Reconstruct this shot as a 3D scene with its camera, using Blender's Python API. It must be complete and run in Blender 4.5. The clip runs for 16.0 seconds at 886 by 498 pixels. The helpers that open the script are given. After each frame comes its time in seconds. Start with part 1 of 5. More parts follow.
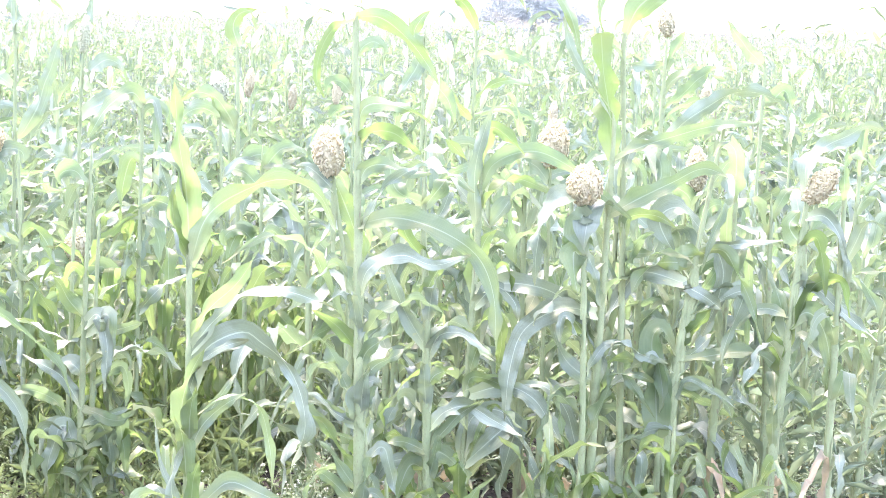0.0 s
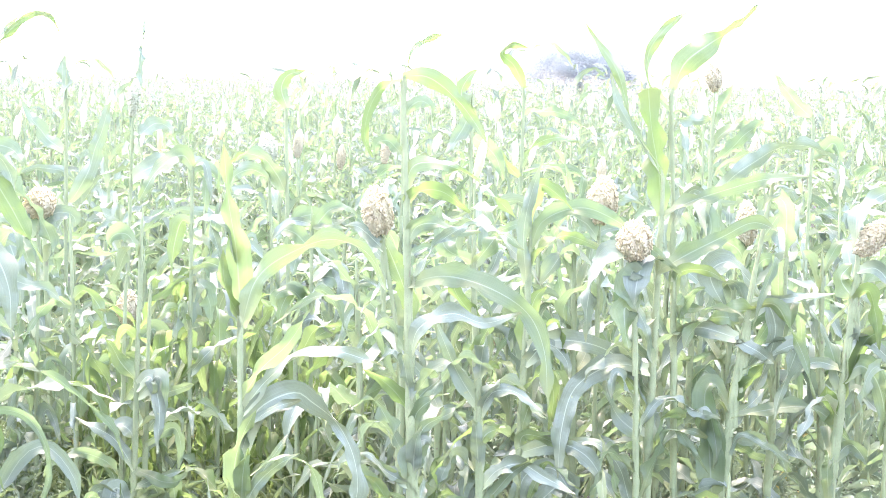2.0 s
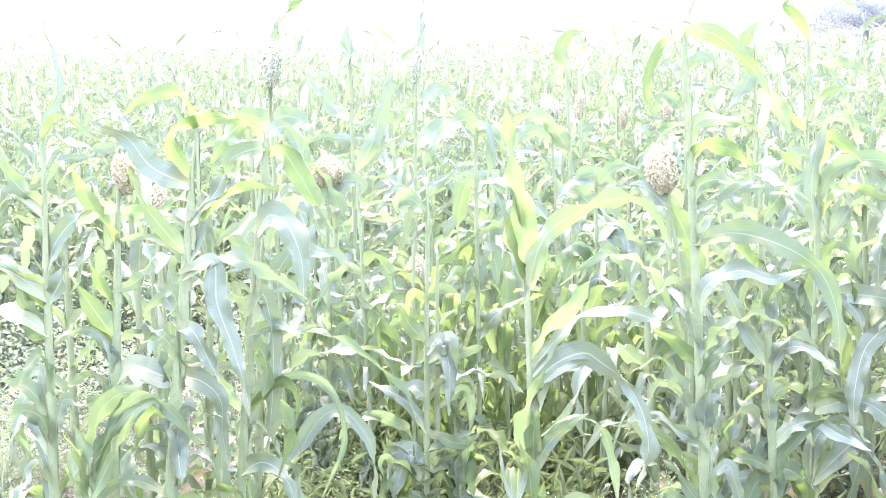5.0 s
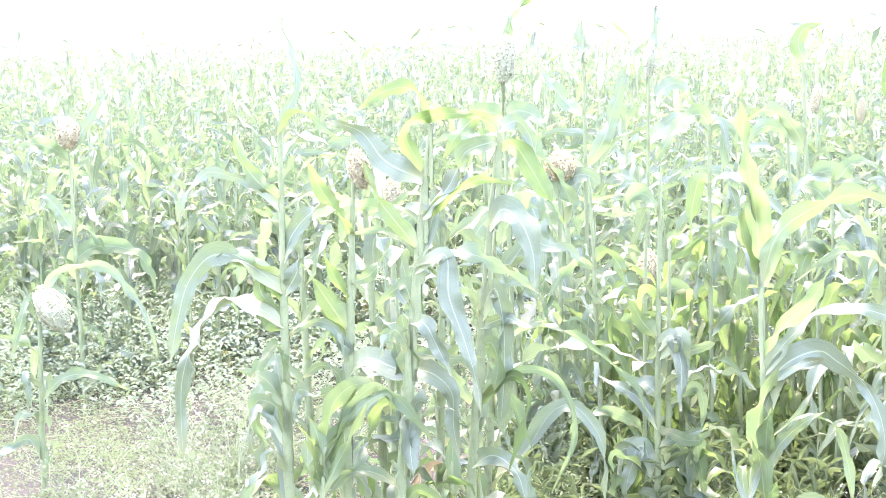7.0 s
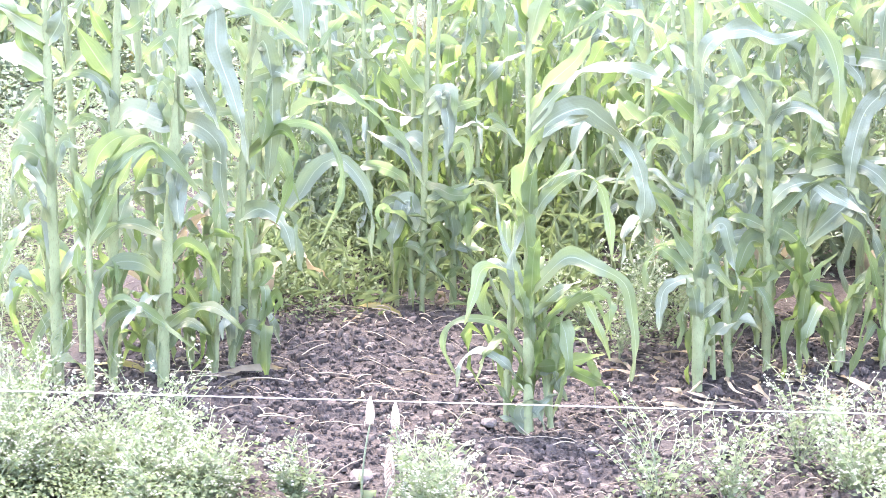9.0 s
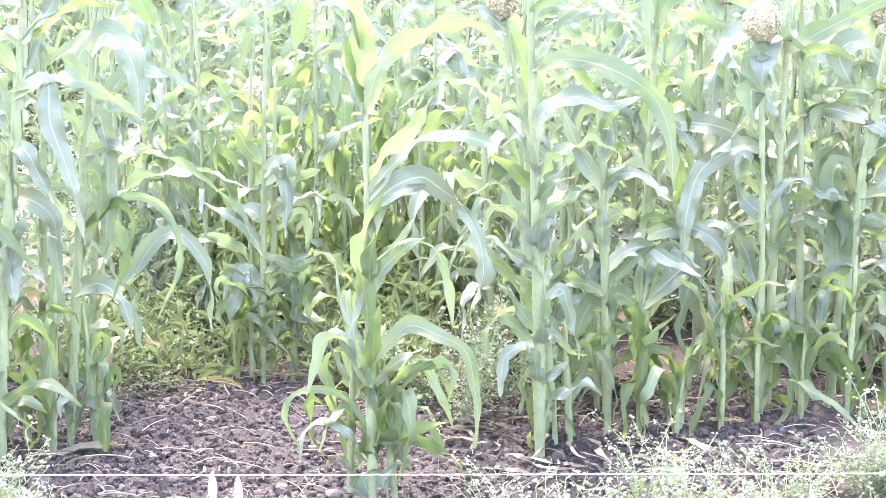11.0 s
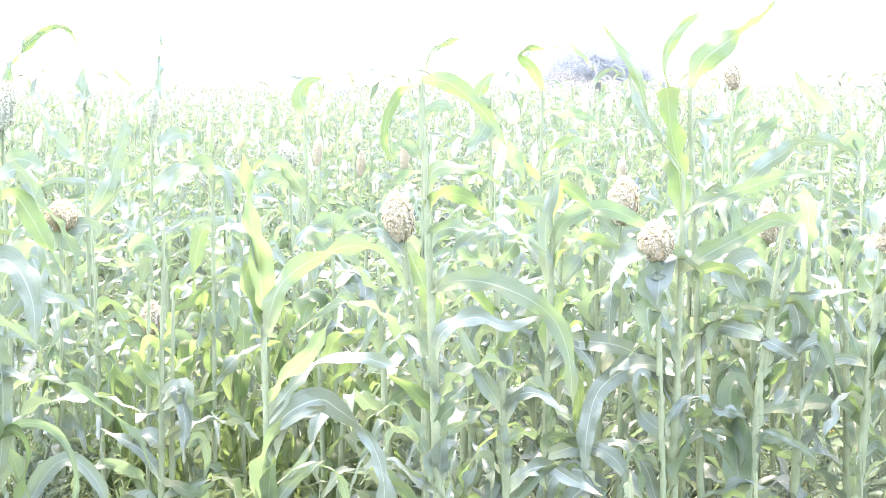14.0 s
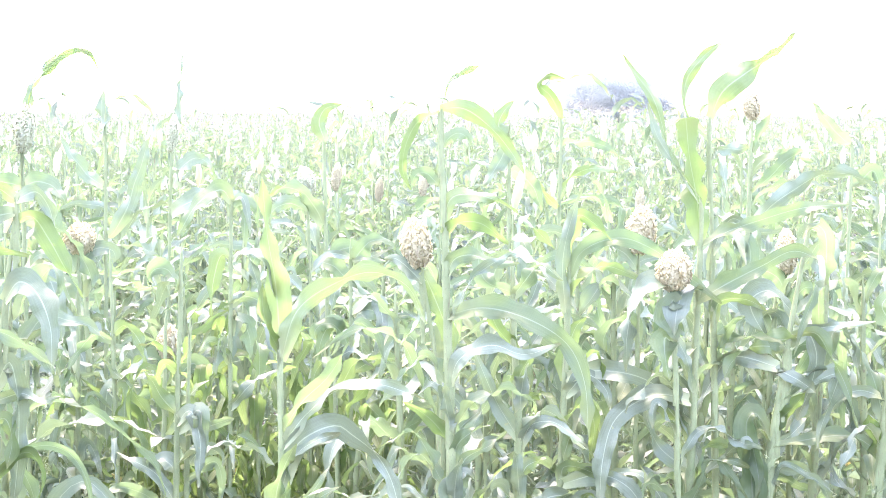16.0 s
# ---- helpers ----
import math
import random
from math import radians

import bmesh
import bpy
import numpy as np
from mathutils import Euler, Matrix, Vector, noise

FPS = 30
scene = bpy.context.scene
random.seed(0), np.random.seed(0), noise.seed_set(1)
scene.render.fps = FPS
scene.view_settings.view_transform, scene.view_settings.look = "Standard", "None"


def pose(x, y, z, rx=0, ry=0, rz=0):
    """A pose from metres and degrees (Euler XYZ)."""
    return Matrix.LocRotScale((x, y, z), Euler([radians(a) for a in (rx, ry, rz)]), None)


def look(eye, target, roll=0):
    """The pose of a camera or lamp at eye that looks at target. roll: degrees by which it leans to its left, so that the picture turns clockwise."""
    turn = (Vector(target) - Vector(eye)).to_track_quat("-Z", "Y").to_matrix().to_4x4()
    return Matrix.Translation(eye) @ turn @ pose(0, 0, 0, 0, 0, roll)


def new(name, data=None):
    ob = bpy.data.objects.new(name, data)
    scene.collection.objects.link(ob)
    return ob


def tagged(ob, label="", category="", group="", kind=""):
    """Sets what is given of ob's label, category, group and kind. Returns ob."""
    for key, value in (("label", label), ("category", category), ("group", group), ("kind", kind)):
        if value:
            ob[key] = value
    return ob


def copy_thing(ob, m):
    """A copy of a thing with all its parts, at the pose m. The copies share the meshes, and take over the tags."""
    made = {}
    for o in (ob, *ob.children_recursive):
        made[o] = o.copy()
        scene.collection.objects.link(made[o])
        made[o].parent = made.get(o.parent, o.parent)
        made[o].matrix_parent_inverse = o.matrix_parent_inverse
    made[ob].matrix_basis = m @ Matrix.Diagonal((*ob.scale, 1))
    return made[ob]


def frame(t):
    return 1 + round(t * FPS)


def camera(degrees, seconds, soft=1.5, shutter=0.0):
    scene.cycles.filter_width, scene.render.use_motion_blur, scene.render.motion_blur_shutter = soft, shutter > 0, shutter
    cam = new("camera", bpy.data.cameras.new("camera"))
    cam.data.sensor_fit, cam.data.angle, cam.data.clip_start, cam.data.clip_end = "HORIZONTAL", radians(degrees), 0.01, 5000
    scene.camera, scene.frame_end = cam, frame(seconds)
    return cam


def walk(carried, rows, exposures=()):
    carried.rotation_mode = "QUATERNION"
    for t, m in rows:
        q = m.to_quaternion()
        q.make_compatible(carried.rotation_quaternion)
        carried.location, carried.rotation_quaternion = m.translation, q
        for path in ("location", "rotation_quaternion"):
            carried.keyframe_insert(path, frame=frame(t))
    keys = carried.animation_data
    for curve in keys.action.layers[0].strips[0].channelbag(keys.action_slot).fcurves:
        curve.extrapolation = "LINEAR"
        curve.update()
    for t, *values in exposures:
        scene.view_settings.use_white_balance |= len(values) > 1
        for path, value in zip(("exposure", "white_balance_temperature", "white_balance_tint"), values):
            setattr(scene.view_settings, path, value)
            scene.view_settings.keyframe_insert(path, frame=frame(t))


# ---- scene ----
EYE = 1.5          # the camera's height over the soil


def aim(turn, tilt, lean):
    """A pose at the standing point: degrees to the right of +y, upwards, and the lean of the picture."""
    a, b = radians(turn), radians(tilt)
    way = Vector((math.sin(a) * math.cos(b), math.cos(a) * math.cos(b), math.sin(b)))
    return look((0, 0, EYE), Vector((0, 0, EYE)) + way, -lean)


cam = camera(25.58, 16.0, soft=0.6)
walk(cam, [
    (0.0, aim(2.666, -6.581, -1.935)),
    (0.5, aim(3.584, -5.206, -1.245)),
    (1.0, aim(3.253, -5.305, -1.138)),
    (1.5, aim(2.935, -5.486, -1.402)),
    (2.0, aim(1.151, -4.913, -0.994)),
    (2.5, aim(-0.169, -4.684, -1.291)),
    (3.0, aim(-2.036, -5.029, -0.973)),
    (3.5, aim(-3.306, -5.304, -0.532)),
    (4.0, aim(-4.325, -5.711, -0.286)),
    (4.5, aim(-5.669, -5.733, 0.401)),
    (5.0, aim(-7.240, -6.048, 1.348)),
    (5.2, aim(-9.044, -5.525, 1.866)),
    (7.3, aim(-14.127, -6.353, 1.705)),
    (7.5, aim(-13.157, -7.357, 1.592)),
    (8.0, aim(-9.762, -9.100, 0.692)),
    (8.5, aim(-8.865, -11.407, 0.409)),
    (9.0, aim(-7.289, -13.326, -0.134)),
    (9.2, aim(-6.964, -13.830, -0.376)),
    (11.3, aim(-2.223, -10.248, 0.109)),
    (11.5, aim(-2.306, -9.494, 0.214)),
    (12.0, aim(-1.636, -7.512, 0.429)),
    (12.1, aim(-1.270, -6.849, 0.343)),
    (12.5, aim(-1.568, -5.299, 0.561)),
    (13.0, aim(-1.208, -5.475, 0.618)),
    (13.5, aim(-1.031, -5.592, 0.606)),
    (14.0, aim(0.514, -4.795, 0.297)),
    (14.5, aim(1.131, -4.732, 0.386)),
    (15.0, aim(1.292, -1.982, -0.451)),
    (15.5, aim(0.286, -3.399, -0.646)),
    (16.0, aim(0.000, -3.992, -0.326)),
], exposures=[(t, stops + 0.34, 7120, 24.5) for t, stops in ((0, 3.58), (5.2, 3.66), (7.5, 3.71), (8.2, 3.76), (9.0, 3.79), (9.3, 3.79), (11.3, 3.75), (12.2, 3.67), (14.5, 3.6), (16, 3.58))])

# ---- light ----
SUN_TURN, SUN_UP = -32, 73     # degrees to the right of +y, and over the horizon
world = bpy.data.worlds.new("world")
scene.world = world
world.use_nodes = True
sky = world.node_tree.nodes.new("ShaderNodeTexSky")
sky.sky_type, sky.sun_disc = "NISHITA", False
sky.sun_elevation, sky.sun_rotation = radians(SUN_UP), radians(SUN_TURN)
sky.dust_density, sky.air_density = 2.6, 1.0
background = world.node_tree.nodes["Background"]
world.node_tree.links.new(sky.outputs[0], background.inputs[0])
background.inputs[1].default_value = 0.15
sun = new("sun", bpy.data.lights.new("sun", "SUN"))
sun.data.energy, sun.data.angle, sun.data.color = 0.52, radians(0.8), (1.0, 0.95, 0.87)
a, b = radians(SUN_TURN), radians(SUN_UP)
sun.matrix_world = look((math.sin(a) * math.cos(b) * 50, math.cos(a) * math.cos(b) * 50, math.sin(b) * 50), (0, 0, 0))


# ---- materials ----
def material(name):
    m = bpy.data.materials.new(name)
    m.use_nodes = True
    t = m.node_tree
    p = t.nodes["Principled BSDF"]

    def node(kind, **values):
        n = t.nodes.new("ShaderNode" + kind)
        for k, v in values.items():
            n.inputs[k].default_value = v
        return n
    return m, t, p, node


def ramp(t, stops):
    n = t.nodes.new("ShaderNodeValToRGB")
    while len(n.color_ramp.elements) < len(stops):
        n.color_ramp.elements.new(0.5)
    for e, (at, c) in zip(n.color_ramp.elements, stops):
        e.position, e.color = at, (*c, 1)
    return n


def mixed(t, fac, one, two, how="MIX"):
    n = t.nodes.new("ShaderNodeMix")
    n.data_type, n.blend_type = "RGBA", how
    for socket, v in ((n.inputs[0], fac), (n.inputs[6], one), (n.inputs[7], two)):
        if isinstance(v, (int, float)):
            socket.default_value = v
        elif isinstance(v, tuple):
            socket.default_value = (*v, 1)
        else:
            t.links.new(v, socket)
    return n.outputs[2]


def math_node(t, how, one, two=0.0):
    n = t.nodes.new("ShaderNodeMath")
    n.operation = how
    for socket, v in ((n.inputs[0], one), (n.inputs[1], two)):
        if isinstance(v, (int, float)):
            socket.default_value = v
        else:
            t.links.new(v, socket)
    return n.outputs[0]


def leaf_material(name, cool, fresh, pale, through_light, gloss, islands=False, sheer=0.0):
    """A blade: cool or fresh green by chance, fine veins along it, a pale midrib, light through it."""
    m, t, p, node = material(name)
    uv = t.nodes.new("ShaderNodeUVMap")
    split = t.nodes.new("ShaderNodeSeparateXYZ")
    t.links.new(uv.outputs[0], split.inputs[0])
    across = math_node(t, "ABSOLUTE", math_node(t, "SUBTRACT", split.outputs[0], 0.5))
    if islands:
        chance = t.nodes.new("ShaderNodeNewGeometry").outputs["Random Per Island"]
    else:
        chance = t.nodes.new("ShaderNodeObjectInfo").outputs["Random"]
    base = ramp(t, [(0.0, cool), (0.42, cool), (0.88, fresh), (1.0, fresh)])
    cloud = node("TexNoise", Scale=9.0, Detail=3.0)
    coord = t.nodes.new("ShaderNodeTexCoord")
    t.links.new(coord.outputs["Object"], cloud.inputs["Vector"])
    t.links.new(math_node(t, "ADD", chance, math_node(t, "MULTIPLY", math_node(t, "SUBTRACT", cloud.outputs[0], 0.5), 0.5)), base.inputs[0])
    veins = node("TexWave", Scale=7.0, Distortion=0.3)
    t.links.new(uv.outputs[0], veins.inputs["Vector"])
    col = mixed(t, math_node(t, "MULTIPLY", veins.outputs["Fac"], 0.06), base.outputs[0], pale)
    stretch = t.nodes.new("ShaderNodeMapping")
    stretch.inputs["Scale"].default_value = (15, 2.2, 1)
    t.links.new(uv.outputs[0], stretch.inputs["Vector"])
    streak = node("TexNoise", Scale=1.0, Detail=4.0, Roughness=0.65)
    t.links.new(stretch.outputs[0], streak.inputs["Vector"])
    tone = ramp(t, [(0.28, (0.84,) * 3), (0.52, (1.0,) * 3), (0.74, (1.15,) * 3)])
    t.links.new(streak.outputs[0], tone.inputs[0])
    col = mixed(t, 1.0, col, tone.outputs[0], "MULTIPLY")
    crease = node("TexNoise", Scale=30.0, Detail=4.0)
    t.links.new(coord.outputs["Object"], crease.inputs["Vector"])
    speck = node("TexNoise", Scale=55.0, Detail=2.0)
    t.links.new(coord.outputs["Object"], speck.inputs["Vector"])
    spots = ramp(t, [(0.0, (0, 0, 0)), (0.70, (0, 0, 0)), (0.76, (1, 1, 1))])
    t.links.new(speck.outputs[0], spots.inputs[0])
    col = mixed(t, math_node(t, "MULTIPLY", spots.outputs[0], 0.5), col, (0.32, 0.30, 0.12))
    rib = ramp(t, [(0.0, (1, 1, 1)), (0.016, (1, 1, 1)), (0.034, (0, 0, 0))])
    t.links.new(across, rib.inputs[0])
    col = mixed(t, math_node(t, "MULTIPLY", rib.outputs[0], 0.42), col, pale)
    root = ramp(t, [(0.0, (1, 1, 1)), (0.06, (0.75, 0.75, 0.75)), (0.22, (0, 0, 0))])
    t.links.new(split.outputs[1], root.inputs[0])
    col = mixed(t, math_node(t, "MULTIPLY", root.outputs[0], 0.75), col, (0.48, 0.50, 0.27))
    tip = ramp(t, [(0.0, (0, 0, 0)), (0.80, (0, 0, 0)), (0.98, (1, 1, 1))])
    t.links.new(split.outputs[1], tip.inputs[0])
    col = mixed(t, math_node(t, "MULTIPLY", tip.outputs[0], math_node(t, "MULTIPLY", cloud.outputs[0], 0.7)), col, (0.36, 0.34, 0.13))
    t.links.new(col, p.inputs["Base Color"])
    p.inputs["Roughness"].default_value = gloss
    p.inputs["Specular IOR Level"].default_value = 0.5
    bump = node("Bump", Strength=0.8, Distance=0.005)
    t.links.new(crease.outputs[0], bump.inputs["Height"])
    t.links.new(bump.outputs[0], p.inputs["Normal"])
    glow = t.nodes.new("ShaderNodeBsdfTranslucent")
    t.links.new(mixed(t, 0.18, through_light, col), glow.inputs[0])
    both = t.nodes.new("ShaderNodeMixShader")
    thin = ramp(t, [(at, (v + sheer,) * 3) for at, v in ((0.0, 0.20), (0.40, 0.34), (0.75, 0.60), (1.0, 0.66))])
    t.links.new(chance, thin.inputs[0])
    t.links.new(thin.outputs[0], both.inputs[0])
    t.links.new(p.outputs[0], both.inputs[1])
    t.links.new(glow.outputs[0], both.inputs[2])
    t.links.new(both.outputs[0], t.nodes["Material Output"].inputs[0])
    return m


def plain_material(name, one, two, scale=20.0, rough=0.7, bump=0.3, by="Object", chance=0.0, through_light=None, stain=None):
    """Two tones mixed by noise at two scales, with relief."""
    m, t, p, node = material(name)
    coord = t.nodes.new("ShaderNodeTexCoord")
    fine = node("TexNoise", Scale=scale, Detail=5.0)
    broad = node("TexNoise", Scale=scale / 9, Detail=3.0)
    for n in (fine, broad):
        t.links.new(coord.outputs[by], n.inputs["Vector"])
    fac = math_node(t, "ADD", math_node(t, "MULTIPLY", fine.outputs[0], 0.6), math_node(t, "MULTIPLY", broad.outputs[0], 0.4))
    if chance:
        r = t.nodes.new("ShaderNodeNewGeometry").outputs["Random Per Island"]
        fac = math_node(t, "ADD", fac, math_node(t, "MULTIPLY", math_node(t, "SUBTRACT", r, 0.5), chance))
    c = ramp(t, [(0.32, one), (0.68, two)])
    t.links.new(fac, c.inputs[0])
    col = c.outputs[0]
    if stain:
        patch = ramp(t, [(0.0, (0, 0, 0)), (0.56, (0, 0, 0)), (0.68, (0.8, 0.8, 0.8))])
        t.links.new(node("TexNoise", Scale=scale * 0.7, Detail=4.0).outputs[0], patch.inputs[0])
        col = mixed(t, patch.outputs[0], col, stain)
    t.links.new(col, p.inputs["Base Color"])
    p.inputs["Roughness"].default_value = rough
    p.inputs["Specular IOR Level"].default_value = 0.25
    b = node("Bump", Strength=bump, Distance=0.01)
    t.links.new(fine.outputs[0], b.inputs["Height"])
    t.links.new(b.outputs[0], p.inputs["Normal"])
    if through_light:
        glow = t.nodes.new("ShaderNodeBsdfTranslucent")
        glow.inputs[0].default_value = (*through_light, 1)
        both = t.nodes.new("ShaderNodeMixShader")
        both.inputs[0].default_value = 0.4
        t.links.new(p.outputs[0], both.inputs[1])
        t.links.new(glow.outputs[0], both.inputs[2])
        t.links.new(both.outputs[0], t.nodes["Material Output"].inputs[0])
    return m


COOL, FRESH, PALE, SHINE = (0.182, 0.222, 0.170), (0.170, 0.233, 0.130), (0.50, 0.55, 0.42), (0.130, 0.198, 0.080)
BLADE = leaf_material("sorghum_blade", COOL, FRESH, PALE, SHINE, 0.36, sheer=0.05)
# young tone, with light through undersides put into the colour; LIME likewise, yellower
YOUNG_BACKLIT = leaf_material("young_backlit_blade", (0.160, 0.212, 0.110), (0.160, 0.225, 0.090), PALE, (0.142, 0.220, 0.060), 0.4, sheer=0.16)
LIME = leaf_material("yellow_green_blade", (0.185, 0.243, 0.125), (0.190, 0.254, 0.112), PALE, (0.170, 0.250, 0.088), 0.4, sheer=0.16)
# waxy bloom, with the sky's sheen on upper sides put into the colour
WAXY_SHEEN = leaf_material("waxy_sheen_blade", (0.150, 0.184, 0.130), (0.148, 0.194, 0.106), PALE, SHINE, 0.38, sheer=-0.12)
CROP = leaf_material("sorghum_crop", (0.145, 0.175, 0.142), (0.132, 0.184, 0.104), PALE, SHINE, 0.45, islands=True, sheer=0.10)
DRY = plain_material("dry_blade", (0.22, 0.185, 0.135), (0.38, 0.335, 0.25), 30, 0.8, 0.4, chance=0.4, through_light=(0.28, 0.23, 0.14))
YELLOWING = plain_material("yellowing_blade", (0.33, 0.32, 0.15), (0.47, 0.40, 0.20), 25, 0.7, 0.3, through_light=(0.36, 0.33, 0.12))
STALK = plain_material("sorghum_stalk", (0.190, 0.232, 0.120), (0.295, 0.335, 0.185), 24, 0.6, 0.15, stain=(0.19, 0.17, 0.11))
GRAIN = plain_material("sorghum_grain", (0.56, 0.50, 0.335), (0.69, 0.64, 0.465), 60, 0.8, 0.3, chance=0.3, through_light=(0.70, 0.62, 0.42))
GREEN_GRAIN = plain_material("green_grain", (0.52, 0.54, 0.37), (0.68, 0.69, 0.53), 60, 0.8, 0.3, chance=0.3, through_light=(0.58, 0.60, 0.42))
SOIL = plain_material("soil", (0.036, 0.0325, 0.031), (0.062, 0.055, 0.052), 90, 0.95, 1.0)
CLOD = plain_material("soil_clod", (0.041, 0.0365, 0.0345), (0.090, 0.079, 0.073), 60, 0.95, 0.9, chance=0.9)
ROCK = plain_material("rock", (0.09, 0.08, 0.074), (0.20, 0.175, 0.16), 30, 0.9, 0.5)
WEED = plain_material("weed_leaf", (0.155, 0.20, 0.145), (0.26, 0.31, 0.235), 25, 0.8, 0.2, chance=0.8, through_light=(0.225, 0.31, 0.185))
WEED_PALE = plain_material("pale_weed_leaf", (0.110, 0.150, 0.085), (0.18, 0.225, 0.14), 25, 0.9, 0.1, chance=0.5, through_light=(0.165, 0.235, 0.10))
WEED_STEM = plain_material("weed_stem", (0.17, 0.21, 0.13), (0.26, 0.30, 0.20), 25, 0.7, 0.2)
FLOWER = plain_material("white_flower", (0.34, 0.36, 0.28), (0.50, 0.51, 0.42), 60, 0.8, 0.2)
SPIKE = plain_material("flower_spike", (0.52, 0.40, 0.33), (0.70, 0.62, 0.52), 90, 0.7, 0.3, chance=0.5)
STRAW = plain_material("straw", (0.14, 0.12, 0.095), (0.30, 0.26, 0.20), 30, 0.85, 0.3, chance=0.6)
WIRE = plain_material("galvanised_wire", (0.50, 0.50, 0.50), (0.68, 0.68, 0.67), 80, 0.4, 0.1)
# the pale blue-grey of distance haze is put into the crown's colour
HAZED_TREE = plain_material("hazed_tree_crown", (0.258, 0.312, 0.325), (0.315, 0.372, 0.385), 0.5, 0.9, 0.0, chance=0.1, through_light=(0.29, 0.345, 0.36))
BARK = plain_material("bark", (0.20, 0.21, 0.21), (0.27, 0.28, 0.28), 4, 0.9, 0.5)


# ---- building ----
class Shell:
    """Vertices, faces and uvs gathered as arrays, turned into one mesh."""

    def __init__(self):
        self.v, self.f, self.u, self.n, self.m = [], [], [], 0, []

    def add(self, v, f, u=None, slot=0):
        v, f = np.asarray(v, float), np.asarray(f, int)
        self.v.append(v), self.f.append(f + self.n), self.m.append(np.full(len(f), slot))
        self.u.append(np.zeros((len(v), 2)) if u is None else u)
        self.n += len(v)
        return self

    def arrays(self):
        return np.concatenate(self.v), self.f, np.concatenate(self.u), np.concatenate(self.m)

    def mesh(self, name, *materials, smooth=True):
        v, fs, u, slots = self.arrays()
        me = bpy.data.meshes.new(name)
        sizes = np.concatenate([np.full(len(f), f.shape[1]) for f in fs])
        loops = np.concatenate([f.ravel() for f in fs])
        me.vertices.add(len(v))
        me.vertices.foreach_set("co", v.ravel())
        me.loops.add(len(loops))
        me.loops.foreach_set("vertex_index", loops)
        me.polygons.add(len(sizes))
        me.polygons.foreach_set("loop_start", np.concatenate([[0], np.cumsum(sizes)[:-1]]))
        me.polygons.foreach_set("loop_total", sizes)
        me.polygons.foreach_set("material_index", slots)
        me.uv_layers.new(name="UVMap").data.foreach_set("uv", u[loops].ravel())
        me.update(calc_edges=True)
        me.polygons.foreach_set("use_smooth", np.full(len(sizes), smooth))
        for mat in materials:
            me.materials.append(mat)
        me.validate()
        return me


def part(name, shell, mats, parent=None, label="", smooth=True):
    mats = mats if isinstance(mats, (list, tuple)) else [mats]
    ob = new(name, shell.mesh(name, *mats, smooth=smooth))
    ob.parent = parent
    return tagged(ob, label) if label else ob


def strip(points, sides, widths, ups, across=4):
    """A ribbon along points: rows of across+1 vertices, each row bent along its side and raised by its up."""
    n = len(points)
    q = np.linspace(-1, 1, across + 1)
    v = points[:, None] + sides[:, None] * (widths[:, None] * q)[..., None] + ups * 1.0
    i = np.arange(n - 1)[:, None] * (across + 1) + np.arange(across)[None]
    f = np.stack([i, i + 1, i + across + 2, i + across + 1], -1).reshape(-1, 4)
    u = np.stack(np.broadcast_arrays((q / 2 + 0.5)[None], np.linspace(0, 1, n)[:, None]), -1)
    return v.reshape(-1, 3), f, u.reshape(-1, 2)


def blade(z, az, e0, e1, length, width, p=1.3, roll=0.0, twist=0.0, veer=0.0, fold=0.35, wave=0.012, n=16, across=4, phase=0.0, out=0.008, sway=0.0, kink=0.0, at=0.5):
    """A leaf blade from the stalk at height z. az: compass way it goes (0 = +x, 90 = +y); e0, e1: its rise in degrees at the foot
    and at the tip, p: how late it bends; roll, twist: turned about itself at the foot, and more towards the tip; veer: sideways;
    sway: degrees by which it wanders and rocks; kink: degrees by which it breaks downwards at that share of its length."""
    s = np.linspace(0, 1, n + 1)
    e = e0 + (e1 - e0) * s ** p + sway * (0.5 * np.sin(s * 8 + phase) + 0.7 * np.sin(s * 19 + phase * 1.7)) - kink / (1 + np.exp(-(s - at) * 40))
    e, a = np.radians(e), np.radians(az + veer * s + sway * np.sin(s * 5.5 + phase * 2))
    way = np.stack([np.cos(e) * np.cos(a), np.cos(e) * np.sin(a), np.sin(e)], -1)
    pts = np.zeros((n + 1, 3))
    pts[1:] = np.cumsum((way[1:] + way[:-1]) / 2 * length / n, 0)
    pts += np.array([np.cos(a[0]) * out, np.sin(a[0]) * out, z])
    side = np.stack([-np.sin(a), np.cos(a), 0 * a], -1)
    up = np.cross(way, side)
    r = np.radians(roll + twist * s + 2.4 * sway * np.sin(s * 7 + phase * 3))[:, None]
    side, up = side * np.cos(r) + up * np.sin(r), up * np.cos(r) - side * np.sin(r)
    w = width / 2 * np.minimum(1, 0.5 + 2.6 * s) * (1 - s ** 2.4) ** 0.9 * (1 + 0.05 * np.sin(s * 13 + phase)) + 0.0008
    q = np.linspace(-1, 1, across + 1)
    x = s[:, None] * length
    lean_in = np.minimum(1, 5 * s * (1 - s) + 0.1)[:, None]
    turn = np.sign(q)[None]
    ripple = (np.sin(x * 34 + phase + 1.9 * turn) + 0.75 * np.arcsin(np.sin(x * 63 + 2.3 * phase + 2.6 * turn)) + 0.35 * np.arcsin(np.sin(x * 118 + 3.1 * phase + 0.7 * turn))) * wave * lean_in
    lift = (w[:, None] * fold * (1 - 0.6 * s)[:, None] + ripple) * np.abs(q)[None] ** 1.5
    return strip(pts, side, w, up[:, None] * lift[..., None], across)


